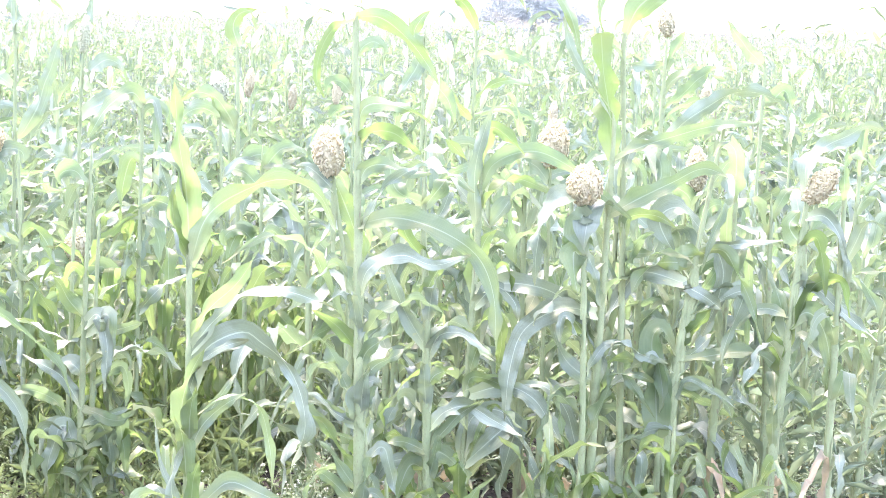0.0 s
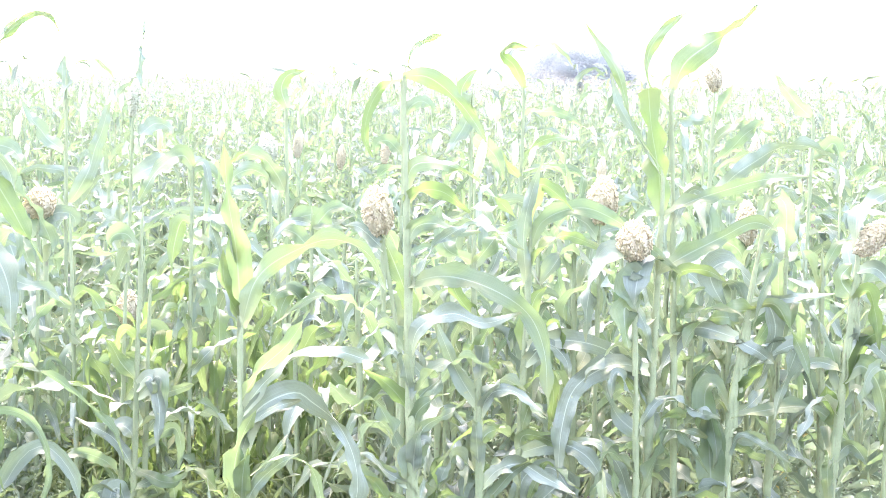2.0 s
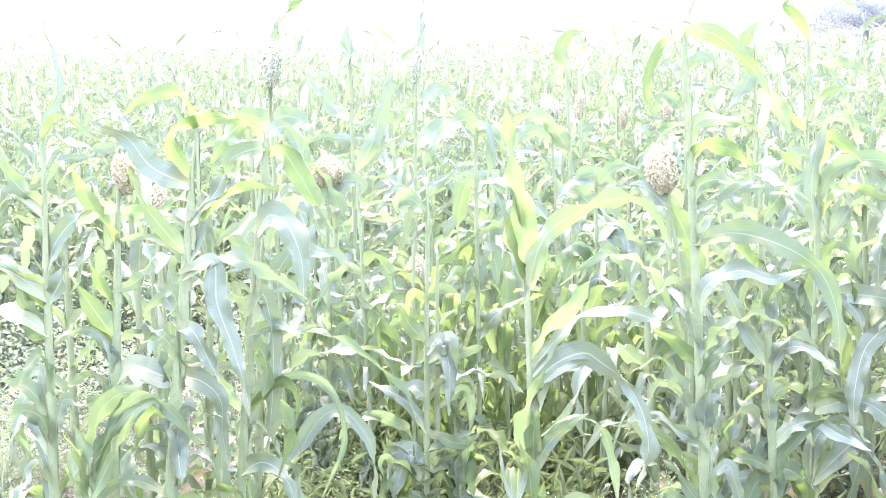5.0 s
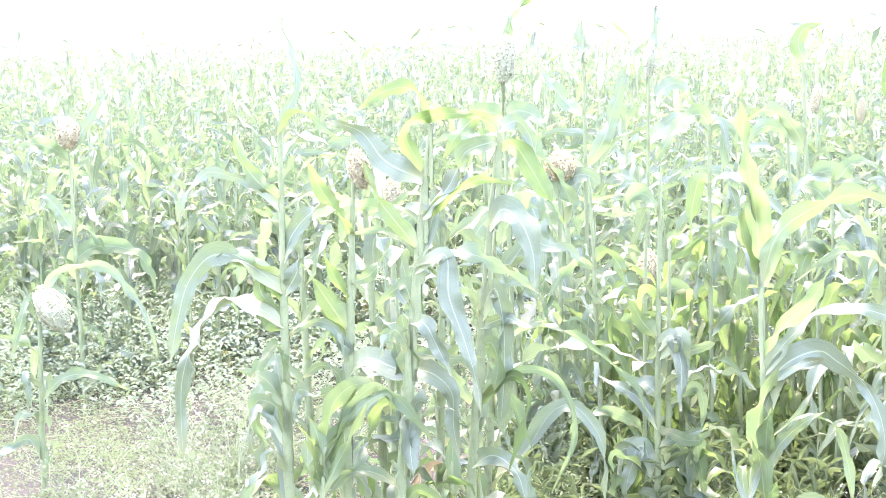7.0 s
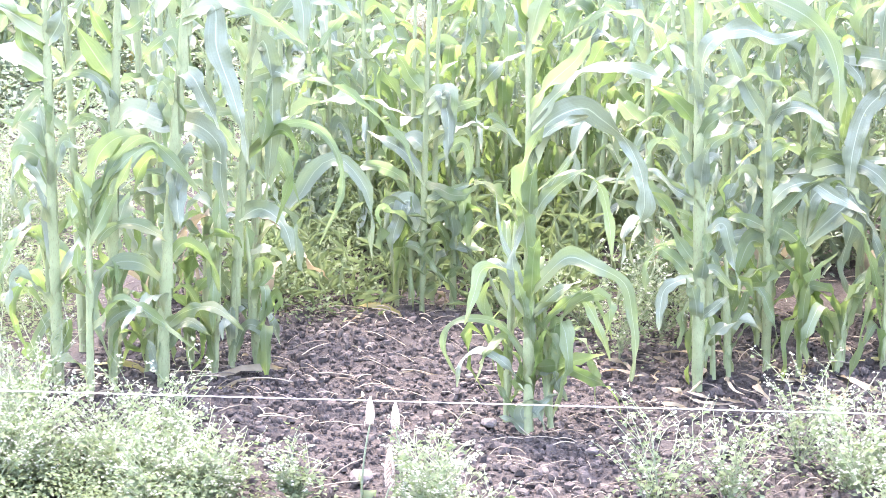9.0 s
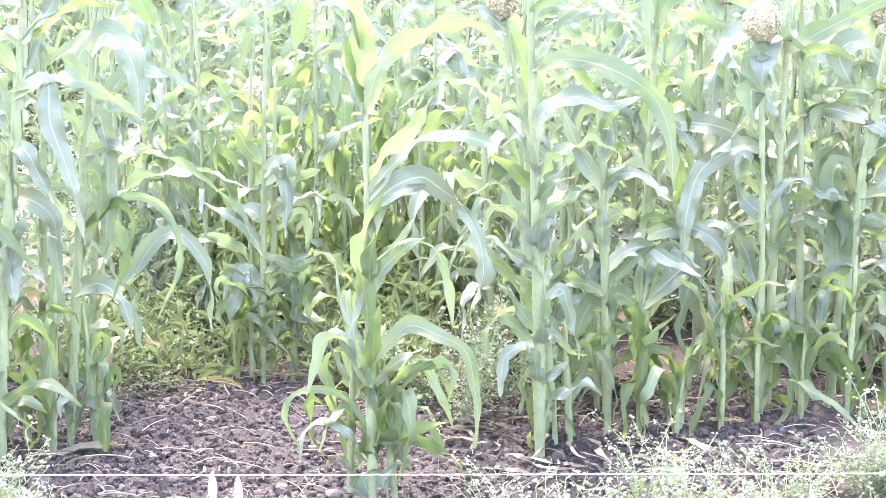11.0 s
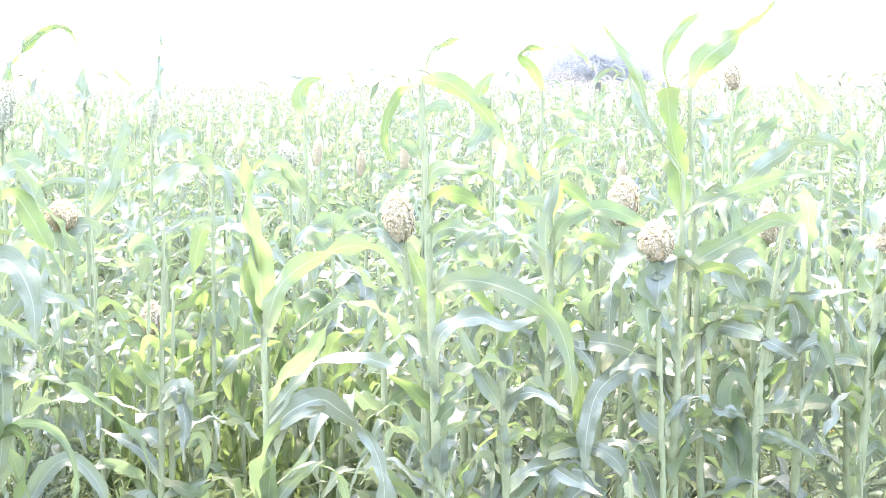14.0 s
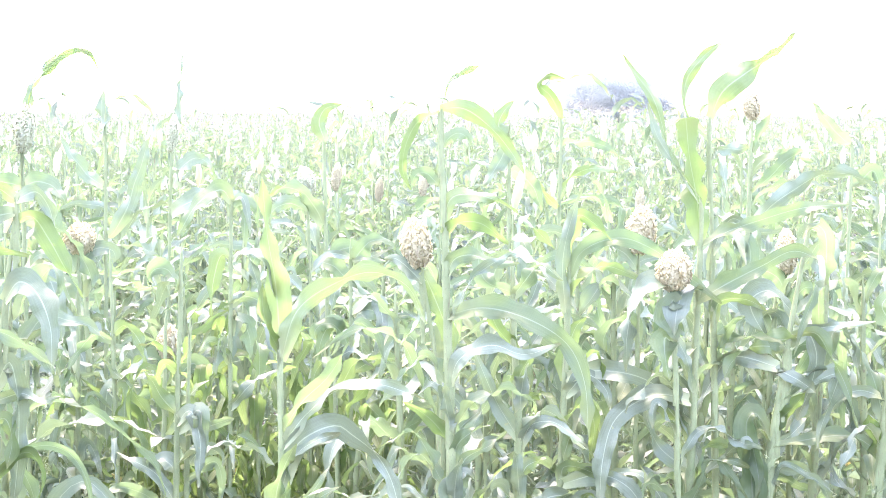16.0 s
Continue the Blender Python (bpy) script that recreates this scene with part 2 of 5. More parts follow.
def tube(points, radii, sides=8):
    """A round bar along points."""
    points, radii = np.asarray(points, float), np.asarray(radii, float)
    d = np.gradient(points, axis=0)
    d /= np.linalg.norm(d, axis=1)[:, None] + 1e-9
    ref = np.where(np.abs(d[:, 2:]) > 0.9, np.array([[1.0, 0, 0]]), np.array([[0, 0, 1.0]]))
    s = np.cross(d, ref)
    s /= np.linalg.norm(s, axis=1)[:, None] + 1e-9
    u = np.cross(s, d)
    a = np.linspace(0, 2 * np.pi, sides, endpoint=False)
    v = points[:, None] + radii[:, None, None] * (s[:, None] * np.cos(a)[None, :, None] + u[:, None] * np.sin(a)[None, :, None])
    i, j = np.arange(len(points) - 1)[:, None] * sides, np.arange(sides)[None]
    k = (j + 1) % sides
    f = np.stack([i + j, i + k, i + k + sides, i + j + sides], -1).reshape(-1, 4)
    return v.reshape(-1, 3), f, None


OCTA_V = np.array([(1, 0, 0), (-1, 0, 0), (0, 1, 0), (0, -1, 0), (0, 0, 1), (0, 0, -1)], float)
OCTA_F = np.array([(0, 2, 4), (2, 1, 4), (1, 3, 4), (3, 0, 4), (2, 0, 5), (1, 2, 5), (3, 1, 5), (0, 3, 5)])


def stalk_line(height, lean, rng=None, n=22):
    s = np.linspace(0, 1, n)
    return np.stack([lean[0] * s ** 1.4, lean[1] * s ** 1.4, height * s], -1)


def stalk_shell(height, lean, foot=0.017, top=0.005, knots=8, sides=6):
    """A stem with a swollen ring at each knot and the sheath that widens under it."""
    n = knots * 4 + 1
    line = stalk_line(height, lean, n=n)
    s = np.linspace(0, 1, n)
    r = foot + (top - foot) * s ** 1.3
    ring = np.arange(n) % 4
    r = r * np.where(ring == 0, 1.16, np.where(ring == 3, 1.10, np.where(ring == 1, 0.97, 1.02)))
    r[-2:] = top * 0.8, 0.0006
    return Shell().add(*tube(line, r, sides))


def head_shell(length, width, rng, grains=1150, size=0.0030, bow=0.0, slim=1.0):
    """A seed head: many grains round a spindle, in loose bunches."""
    sh = Shell()
    k = np.arange(grains)
    s = (k + 0.5) / grains
    a = k * 2.39996 + rng.uniform(-0.3, 0.3, grains)
    prof = np.sin(np.pi * np.clip(s * 0.93 + 0.05, 0, 1)) ** 0.6
    bunch = 1 + 0.11 * np.sin(a * 7 + s * 9) + 0.05 * np.sin(s * 70 + 3 * np.sin(a * 3))
    r = width / 2 * prof * bunch * rng.uniform(0.95, 1.05, grains)
    c = np.stack([np.cos(a) * r, np.sin(a) * r, s * length + rng.uniform(-0.008, 0.008, grains)], -1)
    c[:, 0] += bow * s ** 2
    g = size * rng.uniform(0.8, 1.35, grains)
    v = (c[:, None] + OCTA_V[None] * g[:, None, None] * np.array([1, 1, 1.7])).reshape(-1, 3)
    f = (np.arange(grains)[:, None, None] * 6 + OCTA_F[None]).reshape(-1, 3)
    sh.add(v, f)
    z = np.linspace(0, 1, 9)
    core = width / 2 * 0.985 * np.sin(np.pi * np.clip(z * 0.93 + 0.05, 0, 1)) ** 0.6
    sh.add(*tube(np.stack([bow * z ** 2, 0 * z, z * length * 0.98], -1), core, 8))
    return sh


def place_shell(sh, m):
    """The shell with its vertices moved by the matrix m."""
    m = np.array(m)
    sh.v = [v @ m[:3, :3].T + m[:3, 3] for v in sh.v]
    return sh


# ---- ground ----
def ground_height(x, y):
    """Low mounds and furrows in the tilled soil near the standing point, level further off."""
    near = np.exp(-((y - 5) / 9) ** 2) * np.exp(-(x / 8) ** 2)
    h = 0.018 * np.sin(x * 3.1 + 1.3 * np.sin(y * 2.3)) + 0.014 * np.sin(y * 5.2 + x * 1.7)
    return h * near


def lump(x, y):
    """The crumbled relief of the tilled soil at one place."""
    p = Vector((x * 9, y * 9, 0))
    return 0.020 * noise.noise(p) + 0.013 * noise.noise(p * 2.7) + 0.009 * abs(noise.noise(p * 5.1))


def ground_shell():
    rng = np.random.default_rng(5)
    def steps(fine_a, fine_b, d, far):
        core = np.arange(fine_a, fine_b, d)
        grow = d * 1.35 ** np.arange(1, 60)
        lo, hi = fine_a - np.cumsum(grow), fine_b + np.cumsum(grow)
        return np.concatenate([lo[lo > -far][::-1], core, hi[hi < far], ])
    xs = np.concatenate([[-1500], steps(-2.6, 1.4, 0.022, 1200), [1500]])
    ys = np.concatenate([[-1500], steps(3.3, 6.6, 0.022, 1200), [2500]])
    x, y = np.meshgrid(xs, ys)
    z = ground_height(x, y)
    fine = (x > -2.7) & (x < 1.5) & (y > 3.2) & (y < 6.7)
    idx = np.argwhere(fine)
    for i, j in idx:
        z[i, j] += lump(x[i, j], y[i, j])
    n, k = x.shape
    i = np.arange(n - 1)[:, None] * k + np.arange(k - 1)[None]
    f = np.stack([i, i + 1, i + k + 1, i + k], -1).reshape(-1, 4)
    return Shell().add(np.stack([x, y, z], -1).reshape(-1, 3), f)


ground = part("ground", ground_shell(), SOIL)
tagged(ground, "dark brown tilled soil under the sorghum crop", "ground", kind="structure")


# ---- sorghum ----
def sorghum(x, y, height, lean, leaves, head=None, foot=0.017, rng=None, label="", shades=None):
    """One plant: an empty at its foot, the stalk, each leaf and the seed head. leaves: rows of blade()'s numbers."""
    plant = new("sorghum_plant")
    plant.location = (x, y, 0)
    tagged(plant, label or "green sorghum plant with long arching leaves in soil", "sorghum", group="sorghum plants of the field")
    plant["tall"], plant["kin"] = (height, *lean, foot), label
    part("stalk", stalk_shell(height, lean, foot), STALK, plant)
    for k, row in enumerate(leaves):
        z = row[0]
        s = max(0.0, z / height)
        sh = Shell().add(*blade(*row[:13], phase=k * 1.7 + x * 5, sway=14, kink=row[13], at=row[14]))
        if z > 0.1:
            sh.add(*sheath(z, row[1], foot + (0.005 - foot) * s ** 1.3, min(0.14, z * 0.8)), 1)
        dx, dy = lean[0] * s ** 1.4, lean[1] * s ** 1.4
        for v in sh.v:
            v += np.array([dx, dy, 0])
        mat = (shades or {}).get(k, YOUNG_BACKLIT if "young" in label else BLADE)
        part("leaf", sh, [mat, STALK], plant, {DRY: "withered brown leaf", YELLOWING: "yellowing leaf"}.get(mat, ""))
    if head:
        length, width, tip, grain = head
        sh = head_shell(length, width, rng or np.random.default_rng(3))
        place_shell(sh, Matrix.Translation((lean[0], lean[1], height - 0.01)) @ Euler((0, radians(tip), 0)).to_matrix().to_4x4())
        part("seed_head", sh, grain, plant, "drooping tan seed head" if abs(tip) > 60 else "ripening tan seed head")
    return plant


def sheath(z, az, radius, length=0.13):
    """The part of a leaf that clasps the stalk under the blade: an open tube that widens to its lip, split on the far side."""
    s, q = np.linspace(0, 1, 5), np.linspace(-2.5, 2.5, 9)
    r = radius * (1.08 + 0.30 * s ** 2)[:, None]
    a = q[None] + radians(az)
    v = np.stack([np.cos(a) * r, np.sin(a) * r, np.broadcast_to((z - length + length * s + 0.006)[:, None], (5, 9)) + 0.02 * (np.cos(q)[None] - 0.6) * s[:, None]], -1)
    k = np.arange(4)[:, None] * 9 + np.arange(8)[None]
    f = np.stack([k, k + 1, k + 10, k + 9], -1).reshape(-1, 4)
    u = np.stack(np.broadcast_arrays((q / 12 + 0.78)[None], s[:, None]), -1).reshape(-1, 2)
    return v.reshape(-1, 3), f, u


def leaf(plant, z, az, e0, e1, length, width, p, roll, kink=0.0, at=0.5, clasp=True):
    """One more leaf on a plant of sorghum()."""
    h, lx, ly, foot = plant["tall"]
    q = min(1.0, max(0.0, z / h))
    h1 = math.sin(z * 40 + az) * (1 if abs(roll) > 20 else 0.25)
    sh = Shell().add(*blade(z, az, e0, e1, length, width * 0.96, p, roll - 10 * h1, 20 * h1, 0, 0.45 + 0.25 * h1, 0.011, 40, 4, phase=z * 31 + az, sway=7, kink=kink, at=at))
    dx, dy = lx * q ** 1.4, ly * q ** 1.4
    for v in sh.v:
        v += np.array([dx, dy, 0])
    blade_ob = part("leaf", sh, YOUNG_BACKLIT if "young" in plant["kin"] or "pale upright" in plant["kin"] else BLADE, plant)
    if z > 0.1 and clasp:
        collar = Shell().add(*sheath(z, az, foot + (0.005 - foot) * q ** 1.3, min(0.16, z * 0.8)))
        collar.v[0] += np.array([dx, dy, 0])
        part("sheath", collar, STALK, blade_ob)
    return blade_ob


def curl(plant, guides, width, face, turn, blunt=False, neck=0.0):
    """A leaf of a front plant, bent by hand: it leaves the stalk at the first guide and passes the others (metres
    across from the plant's foot, and up). face, turn: degrees by which it shows its upper side (+) or its underside
    (-), at the foot and at the tip.
    neck: the share of its length over which it stays rolled up thin. The side shown picks the blade: sky sheen or
    transmitted light, put into its colour."""
    g = np.array(guides)
    g = np.concatenate([2 * g[:1] - g[1:2], g, 2 * g[-1:] - g[-2:-1]])
    knot = np.concatenate([[0], np.cumsum(np.sqrt(np.linalg.norm(np.diff(g, axis=0), axis=1)) + 1e-4)])
    n = 44
    at = np.linspace(knot[1], knot[-2] - 1e-6, n + 1)
    k = np.clip(np.searchsorted(knot, at, side="right") - 1, 1, len(g) - 3)

    def between(a, b, i, j):
        q = ((at - knot[i]) / (knot[j] - knot[i]))[:, None]
        return a * (1 - q) + b * q
    one, two, three = between(g[k - 1], g[k], k - 1, k), between(g[k], g[k + 1], k, k + 1), between(g[k + 1], g[k + 2], k + 1, k + 2)
    line = between(between(one, two, k - 1, k + 1), between(two, three, k, k + 2), k, k + 1)
    gone = np.concatenate([[0], np.cumsum(np.linalg.norm(np.diff(line, axis=0), axis=1))])
    length = gone[-1]
    even = np.linspace(0, length, n + 1)
    line = np.stack([np.interp(even, gone, line[:, 0]), np.interp(even, gone, line[:, 1])], -1)
    s = even / length
    phase = (guides[0][1] * 37 + guides[-1][0] * 53 + face) % 6.283
    deep = 0.07 * math.sin(phase * 5) * s * min(1.0, length / 0.3) - 0.004
    pts = np.stack([line[:, 0], deep, line[:, 1]], -1)
    way = np.gradient(pts, axis=0)
    way /= np.linalg.norm(way, axis=1)[:, None]
    front = np.array([[0, -1.0, 0]]) - way * (-way[:, 1:2])
    front /= np.linalg.norm(front, axis=1)[:, None]
    over = np.cross(front, way) * (1 if guides[-1][0] + guides[len(guides) // 2][0] > 2 * guides[0][0] else -1)
    wrench = 20 * (1 + math.sin(phase * 9)) * math.sin(phase * 7)
    mid = 0.45 + 0.2 * math.sin(phase * 3)
    r = np.radians(face + (turn - face) * s + 25 * np.sin(s * 8 + phase) * np.minimum(1, 4 * s) + wrench * np.tanh((s - mid) * 16))[:, None]
    seen = front * np.cos(r) + over * np.sin(r)
    side = np.cross(way, seen)
    up = seen if face + turn >= 0 else -seen
    taper = np.minimum(1, 22 * (1.02 - s)) if blunt else (1 - s ** 2.6) ** 0.85
    w = width / 2 * np.minimum(1, 0.42 + 2.3 * s) * taper * (1 + 0.10 * np.sin(s * 9 + phase) + 0.06 * np.sin(s * 23 + 2 * phase)) + 0.0008
    w = w * (1 - min(0.5, abs(wrench) / 40) * np.exp(-((s - mid) / 0.06) ** 2))
    if neck:
        w = w * np.clip((s - neck) * 4 + 0.5, 0.12, 1)
    q = np.linspace(-1, 1, 7)
    hem = np.sign(q)[None]
    x = even[:, None]
    ripple = (np.sin(x * 31 + phase + 2.1 * hem) + 0.6 * np.arcsin(np.sin(x * 67 + 2.3 * phase + 1.4 * hem))) * 0.0105 * np.minimum(1, 5 * s * (1.05 - s) + 0.1)[:, None] * min(1.0, width / 0.05)
    lift = w[:, None] * (0.42 - 0.3 * s)[:, None] * np.abs(q)[None] ** 1.3 + ripple * np.abs(q)[None] ** 1.6
    sh = Shell().add(*strip(pts, side, w, up[:, None] * lift[..., None], 6))
    # upper sides get the sheen tone, undersides the backlit tones, whatever their age
    ob = part("leaf", sh, WAXY_SHEEN if face + turn >= 28 else BLADE if face + turn > -22 else LIME if "yellow-green" in plant["kin"] or "whorl" in plant["kin"] else YOUNG_BACKLIT, plant)
    h, lx, ly, foot = plant["tall"]
    z = guides[0][1]
    if 0.1 < z < h + 0.03:
        q = min(1.0, z / h)
        collar = Shell().add(*sheath(z, 0 if guides[1][0] > guides[0][0] else 180, foot + (0.005 - foot) * q ** 1.3, min(0.16, z * 0.8)))
        collar.v[0] += np.array([lx * q ** 1.4, 0, 0])
        part("sheath", collar, STALK, ob)
    return ob


def chance_leaves(rng, height, count, spread=1.0, n=14, share=0.75):
    """Rows for blade(): leaves in two ranks up the lower share of the stalk, the upper ones more upright."""
    rows, turn = [], rng.uniform(0, 360)
    for k in range(count):
        s = 0.06 + (share - 0.06) * (k + rng.uniform(0, 0.6)) / count
        length = rng.uniform(0.20, 0.42) * (1.15 - 0.5 * abs(s - 0.4)) * spread
        rise, broken = rng.uniform(44, 82), rng.random() < 0.7
        rows.append((s * height, turn + 180 * (k % 2) + rng.uniform(-40, 40), rise, rise - (rng.uniform(0, 55) if broken else rng.uniform(60, 140)),
                     length, rng.uniform(0.020, 0.046), rng.uniform(0.8, 2.0), rng.uniform(-40, 40), rng.uniform(-75, 75), rng.uniform(-25, 25),
                     rng.uniform(0.25, 0.7), 0.0095, n, rng.uniform(60, 140) if broken else 0.0, rng.uniform(0.25, 0.65)))
    return rows


p = sorghum(-0.36, 4.44, 1.01, (-0.013, 0.0), [], None, 0.0119, label="young sorghum plant with a broad pale whorl and folded leaves")
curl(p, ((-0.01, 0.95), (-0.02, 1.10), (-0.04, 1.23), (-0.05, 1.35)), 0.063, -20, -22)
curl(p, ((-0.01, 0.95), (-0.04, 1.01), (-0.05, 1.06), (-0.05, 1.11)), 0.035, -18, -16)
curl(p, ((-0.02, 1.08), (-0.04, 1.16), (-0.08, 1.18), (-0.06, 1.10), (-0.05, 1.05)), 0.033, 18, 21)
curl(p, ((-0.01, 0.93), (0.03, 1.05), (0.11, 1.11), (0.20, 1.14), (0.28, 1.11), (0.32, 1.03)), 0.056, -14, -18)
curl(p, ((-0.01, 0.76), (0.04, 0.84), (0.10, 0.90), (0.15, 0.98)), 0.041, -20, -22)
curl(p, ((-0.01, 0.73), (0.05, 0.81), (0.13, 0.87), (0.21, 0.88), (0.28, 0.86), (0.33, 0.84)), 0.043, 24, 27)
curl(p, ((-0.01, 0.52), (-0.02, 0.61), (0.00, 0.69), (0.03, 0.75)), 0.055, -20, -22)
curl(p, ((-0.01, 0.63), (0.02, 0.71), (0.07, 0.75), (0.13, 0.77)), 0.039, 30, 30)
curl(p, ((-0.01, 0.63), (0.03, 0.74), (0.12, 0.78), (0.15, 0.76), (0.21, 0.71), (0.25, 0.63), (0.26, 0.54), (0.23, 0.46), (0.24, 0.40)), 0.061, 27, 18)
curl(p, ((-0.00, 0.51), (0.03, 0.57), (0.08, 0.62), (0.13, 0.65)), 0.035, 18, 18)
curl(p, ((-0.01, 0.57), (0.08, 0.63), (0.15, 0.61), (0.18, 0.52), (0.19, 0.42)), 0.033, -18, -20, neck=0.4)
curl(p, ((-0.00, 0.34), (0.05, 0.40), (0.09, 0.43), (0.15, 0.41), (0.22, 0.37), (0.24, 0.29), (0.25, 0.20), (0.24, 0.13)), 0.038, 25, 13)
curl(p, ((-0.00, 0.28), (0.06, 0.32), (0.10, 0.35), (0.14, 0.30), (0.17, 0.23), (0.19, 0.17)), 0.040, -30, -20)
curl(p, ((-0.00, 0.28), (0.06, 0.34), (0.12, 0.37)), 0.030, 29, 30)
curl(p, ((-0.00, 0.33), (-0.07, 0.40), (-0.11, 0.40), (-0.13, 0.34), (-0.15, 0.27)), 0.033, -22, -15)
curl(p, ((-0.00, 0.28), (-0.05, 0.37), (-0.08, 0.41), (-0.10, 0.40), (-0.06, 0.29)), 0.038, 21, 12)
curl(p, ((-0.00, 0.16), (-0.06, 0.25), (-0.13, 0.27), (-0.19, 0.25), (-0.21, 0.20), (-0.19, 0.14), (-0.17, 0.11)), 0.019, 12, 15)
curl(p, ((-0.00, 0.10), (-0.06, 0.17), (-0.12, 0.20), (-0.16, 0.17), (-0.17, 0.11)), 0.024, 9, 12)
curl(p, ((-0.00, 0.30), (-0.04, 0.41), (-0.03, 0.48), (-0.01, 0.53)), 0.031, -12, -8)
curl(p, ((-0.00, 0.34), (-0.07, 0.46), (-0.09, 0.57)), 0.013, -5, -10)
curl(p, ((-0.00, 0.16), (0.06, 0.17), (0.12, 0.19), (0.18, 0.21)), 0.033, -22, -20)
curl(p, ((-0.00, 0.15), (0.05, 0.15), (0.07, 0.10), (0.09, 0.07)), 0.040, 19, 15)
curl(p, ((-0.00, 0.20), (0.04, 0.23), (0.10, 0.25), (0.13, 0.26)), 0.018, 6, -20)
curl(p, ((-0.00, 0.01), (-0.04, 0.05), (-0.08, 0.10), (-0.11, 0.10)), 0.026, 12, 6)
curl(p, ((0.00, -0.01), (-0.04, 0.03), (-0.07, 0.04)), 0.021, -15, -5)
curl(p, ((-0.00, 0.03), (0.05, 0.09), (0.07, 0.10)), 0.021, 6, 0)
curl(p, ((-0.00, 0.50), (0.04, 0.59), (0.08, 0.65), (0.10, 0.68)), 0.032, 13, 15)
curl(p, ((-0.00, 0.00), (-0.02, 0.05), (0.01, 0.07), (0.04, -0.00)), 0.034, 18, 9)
leaf(p, 0.22, -106, 80, 40, 0.24, 0.026, 1.3, 8)
leaf(p, 0.30, -74, 80, 40, 0.24, 0.044, 1.3, -1)
leaf(p, 0.41, -104, 80, 40, 0.22, 0.046, 1.3, -5)
leaf(p, 0.09, -62, 80, 40, 0.22, 0.023, 1.3, -14)
leaf(p, 0.08, -129, 80, 40, 0.19, 0.023, 1.3, 1)
leaf(p, 0.52, -77, 80, 40, 0.17, 0.039, 1.3, 1)
leaf(p, 0.19, -80, 80, 40, 0.21, 0.026, 1.3, 9)
p = sorghum(0.04, 4.81, 1.51, (-0.049, 0.0), [], None, 0.0132, label="tall sorghum plant with a bare top and one arched leaf")
curl(p, ((-0.05, 1.50), (-0.10, 1.48), (-0.13, 1.43), (-0.14, 1.36), (-0.12, 1.31)), 0.031, -14, -12)
curl(p, ((-0.05, 1.51), (0.01, 1.51), (0.08, 1.46), (0.13, 1.40), (0.16, 1.35)), 0.046, -14, -10)
curl(p, ((-0.04, 1.20), (-0.00, 1.23), (0.05, 1.23), (0.12, 1.18)), 0.043, -22, -25)
curl(p, ((-0.04, 1.22), (-0.02, 1.29), (0.03, 1.30), (0.10, 1.28), (0.17, 1.23), (0.24, 1.16)), 0.039, -15, -32)
curl(p, ((-0.03, 1.10), (-0.01, 1.14), (0.03, 1.15), (0.09, 1.13), (0.15, 1.13)), 0.043, 23, 27)
curl(p, ((-0.03, 1.00), (0.06, 1.02), (0.18, 0.99), (0.27, 0.93), (0.31, 0.84), (0.32, 0.70)), 0.061, 15, 19)
curl(p, ((-0.02, 0.82), (-0.00, 0.89), (0.08, 0.93), (0.16, 0.91), (0.25, 0.94)), 0.043, 24, 24)
curl(p, ((-0.01, 0.63), (0.00, 0.68), (0.05, 0.72), (0.08, 0.73)), 0.036, 31, 33)
curl(p, ((-0.01, 0.58), (0.02, 0.64), (0.08, 0.67), (0.12, 0.70)), 0.035, 29, 30)
curl(p, ((-0.01, 0.50), (-0.02, 0.57), (0.02, 0.61), (0.04, 0.59)), 0.051, 7, 9)
curl(p, ((-0.02, 0.68), (-0.06, 0.73), (-0.10, 0.76), (-0.14, 0.78)), 0.035, -20, -15)
curl(p, ((-0.01, 0.50), (-0.08, 0.53), (-0.12, 0.55), (-0.17, 0.54)), 0.028, 25, 24)
curl(p, ((-0.01, 0.49), (-0.08, 0.53), (-0.12, 0.57), (-0.15, 0.57)), 0.031, 25, 24)
curl(p, ((-0.01, 0.38), (-0.06, 0.43), (-0.10, 0.49), (-0.13, 0.51)), 0.037, -12, -15)
curl(p, ((-0.01, 0.30), (-0.06, 0.29), (-0.09, 0.27), (-0.10, 0.22), (-0.10, 0.17)), 0.032, 19, 12)
curl(p, ((-0.01, 0.31), (0.03, 0.32), (0.08, 0.27), (0.12, 0.26)), 0.025, 0, 6)
curl(p, ((-0.00, 0.19), (0.04, 0.23), (0.07, 0.26)), 0.030, 33, 33)
curl(p, ((-0.01, 0.53), (-0.00, 0.58), (0.03, 0.63)), 0.057, 12, 9)
curl(p, ((-0.01, 0.33), (-0.04, 0.37), (-0.08, 0.43), (-0.11, 0.46)), 0.031, 6, -10)
leaf(p, 0.18, -115, 80, 40, 0.16, 0.036, 1.3, 9)
leaf(p, 0.27, -74, 80, 40, 0.19, 0.042, 1.3, 13)
leaf(p, 0.51, -77, 80, 40, 0.17, 0.042, 1.3, -8)
leaf(p, 0.70, -108, 80, 40, 0.15, 0.036, 1.3, -10)
p = sorghum(0.08, 4.92, 1.125, (-0.138, 0.0), [], (0.114, 0.070, -10, GRAIN), 0.0086, label="sorghum plant with a plump tan seed head")
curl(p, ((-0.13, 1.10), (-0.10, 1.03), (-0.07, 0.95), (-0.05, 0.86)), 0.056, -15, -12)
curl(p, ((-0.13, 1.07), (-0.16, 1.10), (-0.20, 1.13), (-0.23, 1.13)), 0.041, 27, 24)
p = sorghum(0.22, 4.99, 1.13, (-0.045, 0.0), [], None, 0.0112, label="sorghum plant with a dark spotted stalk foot")
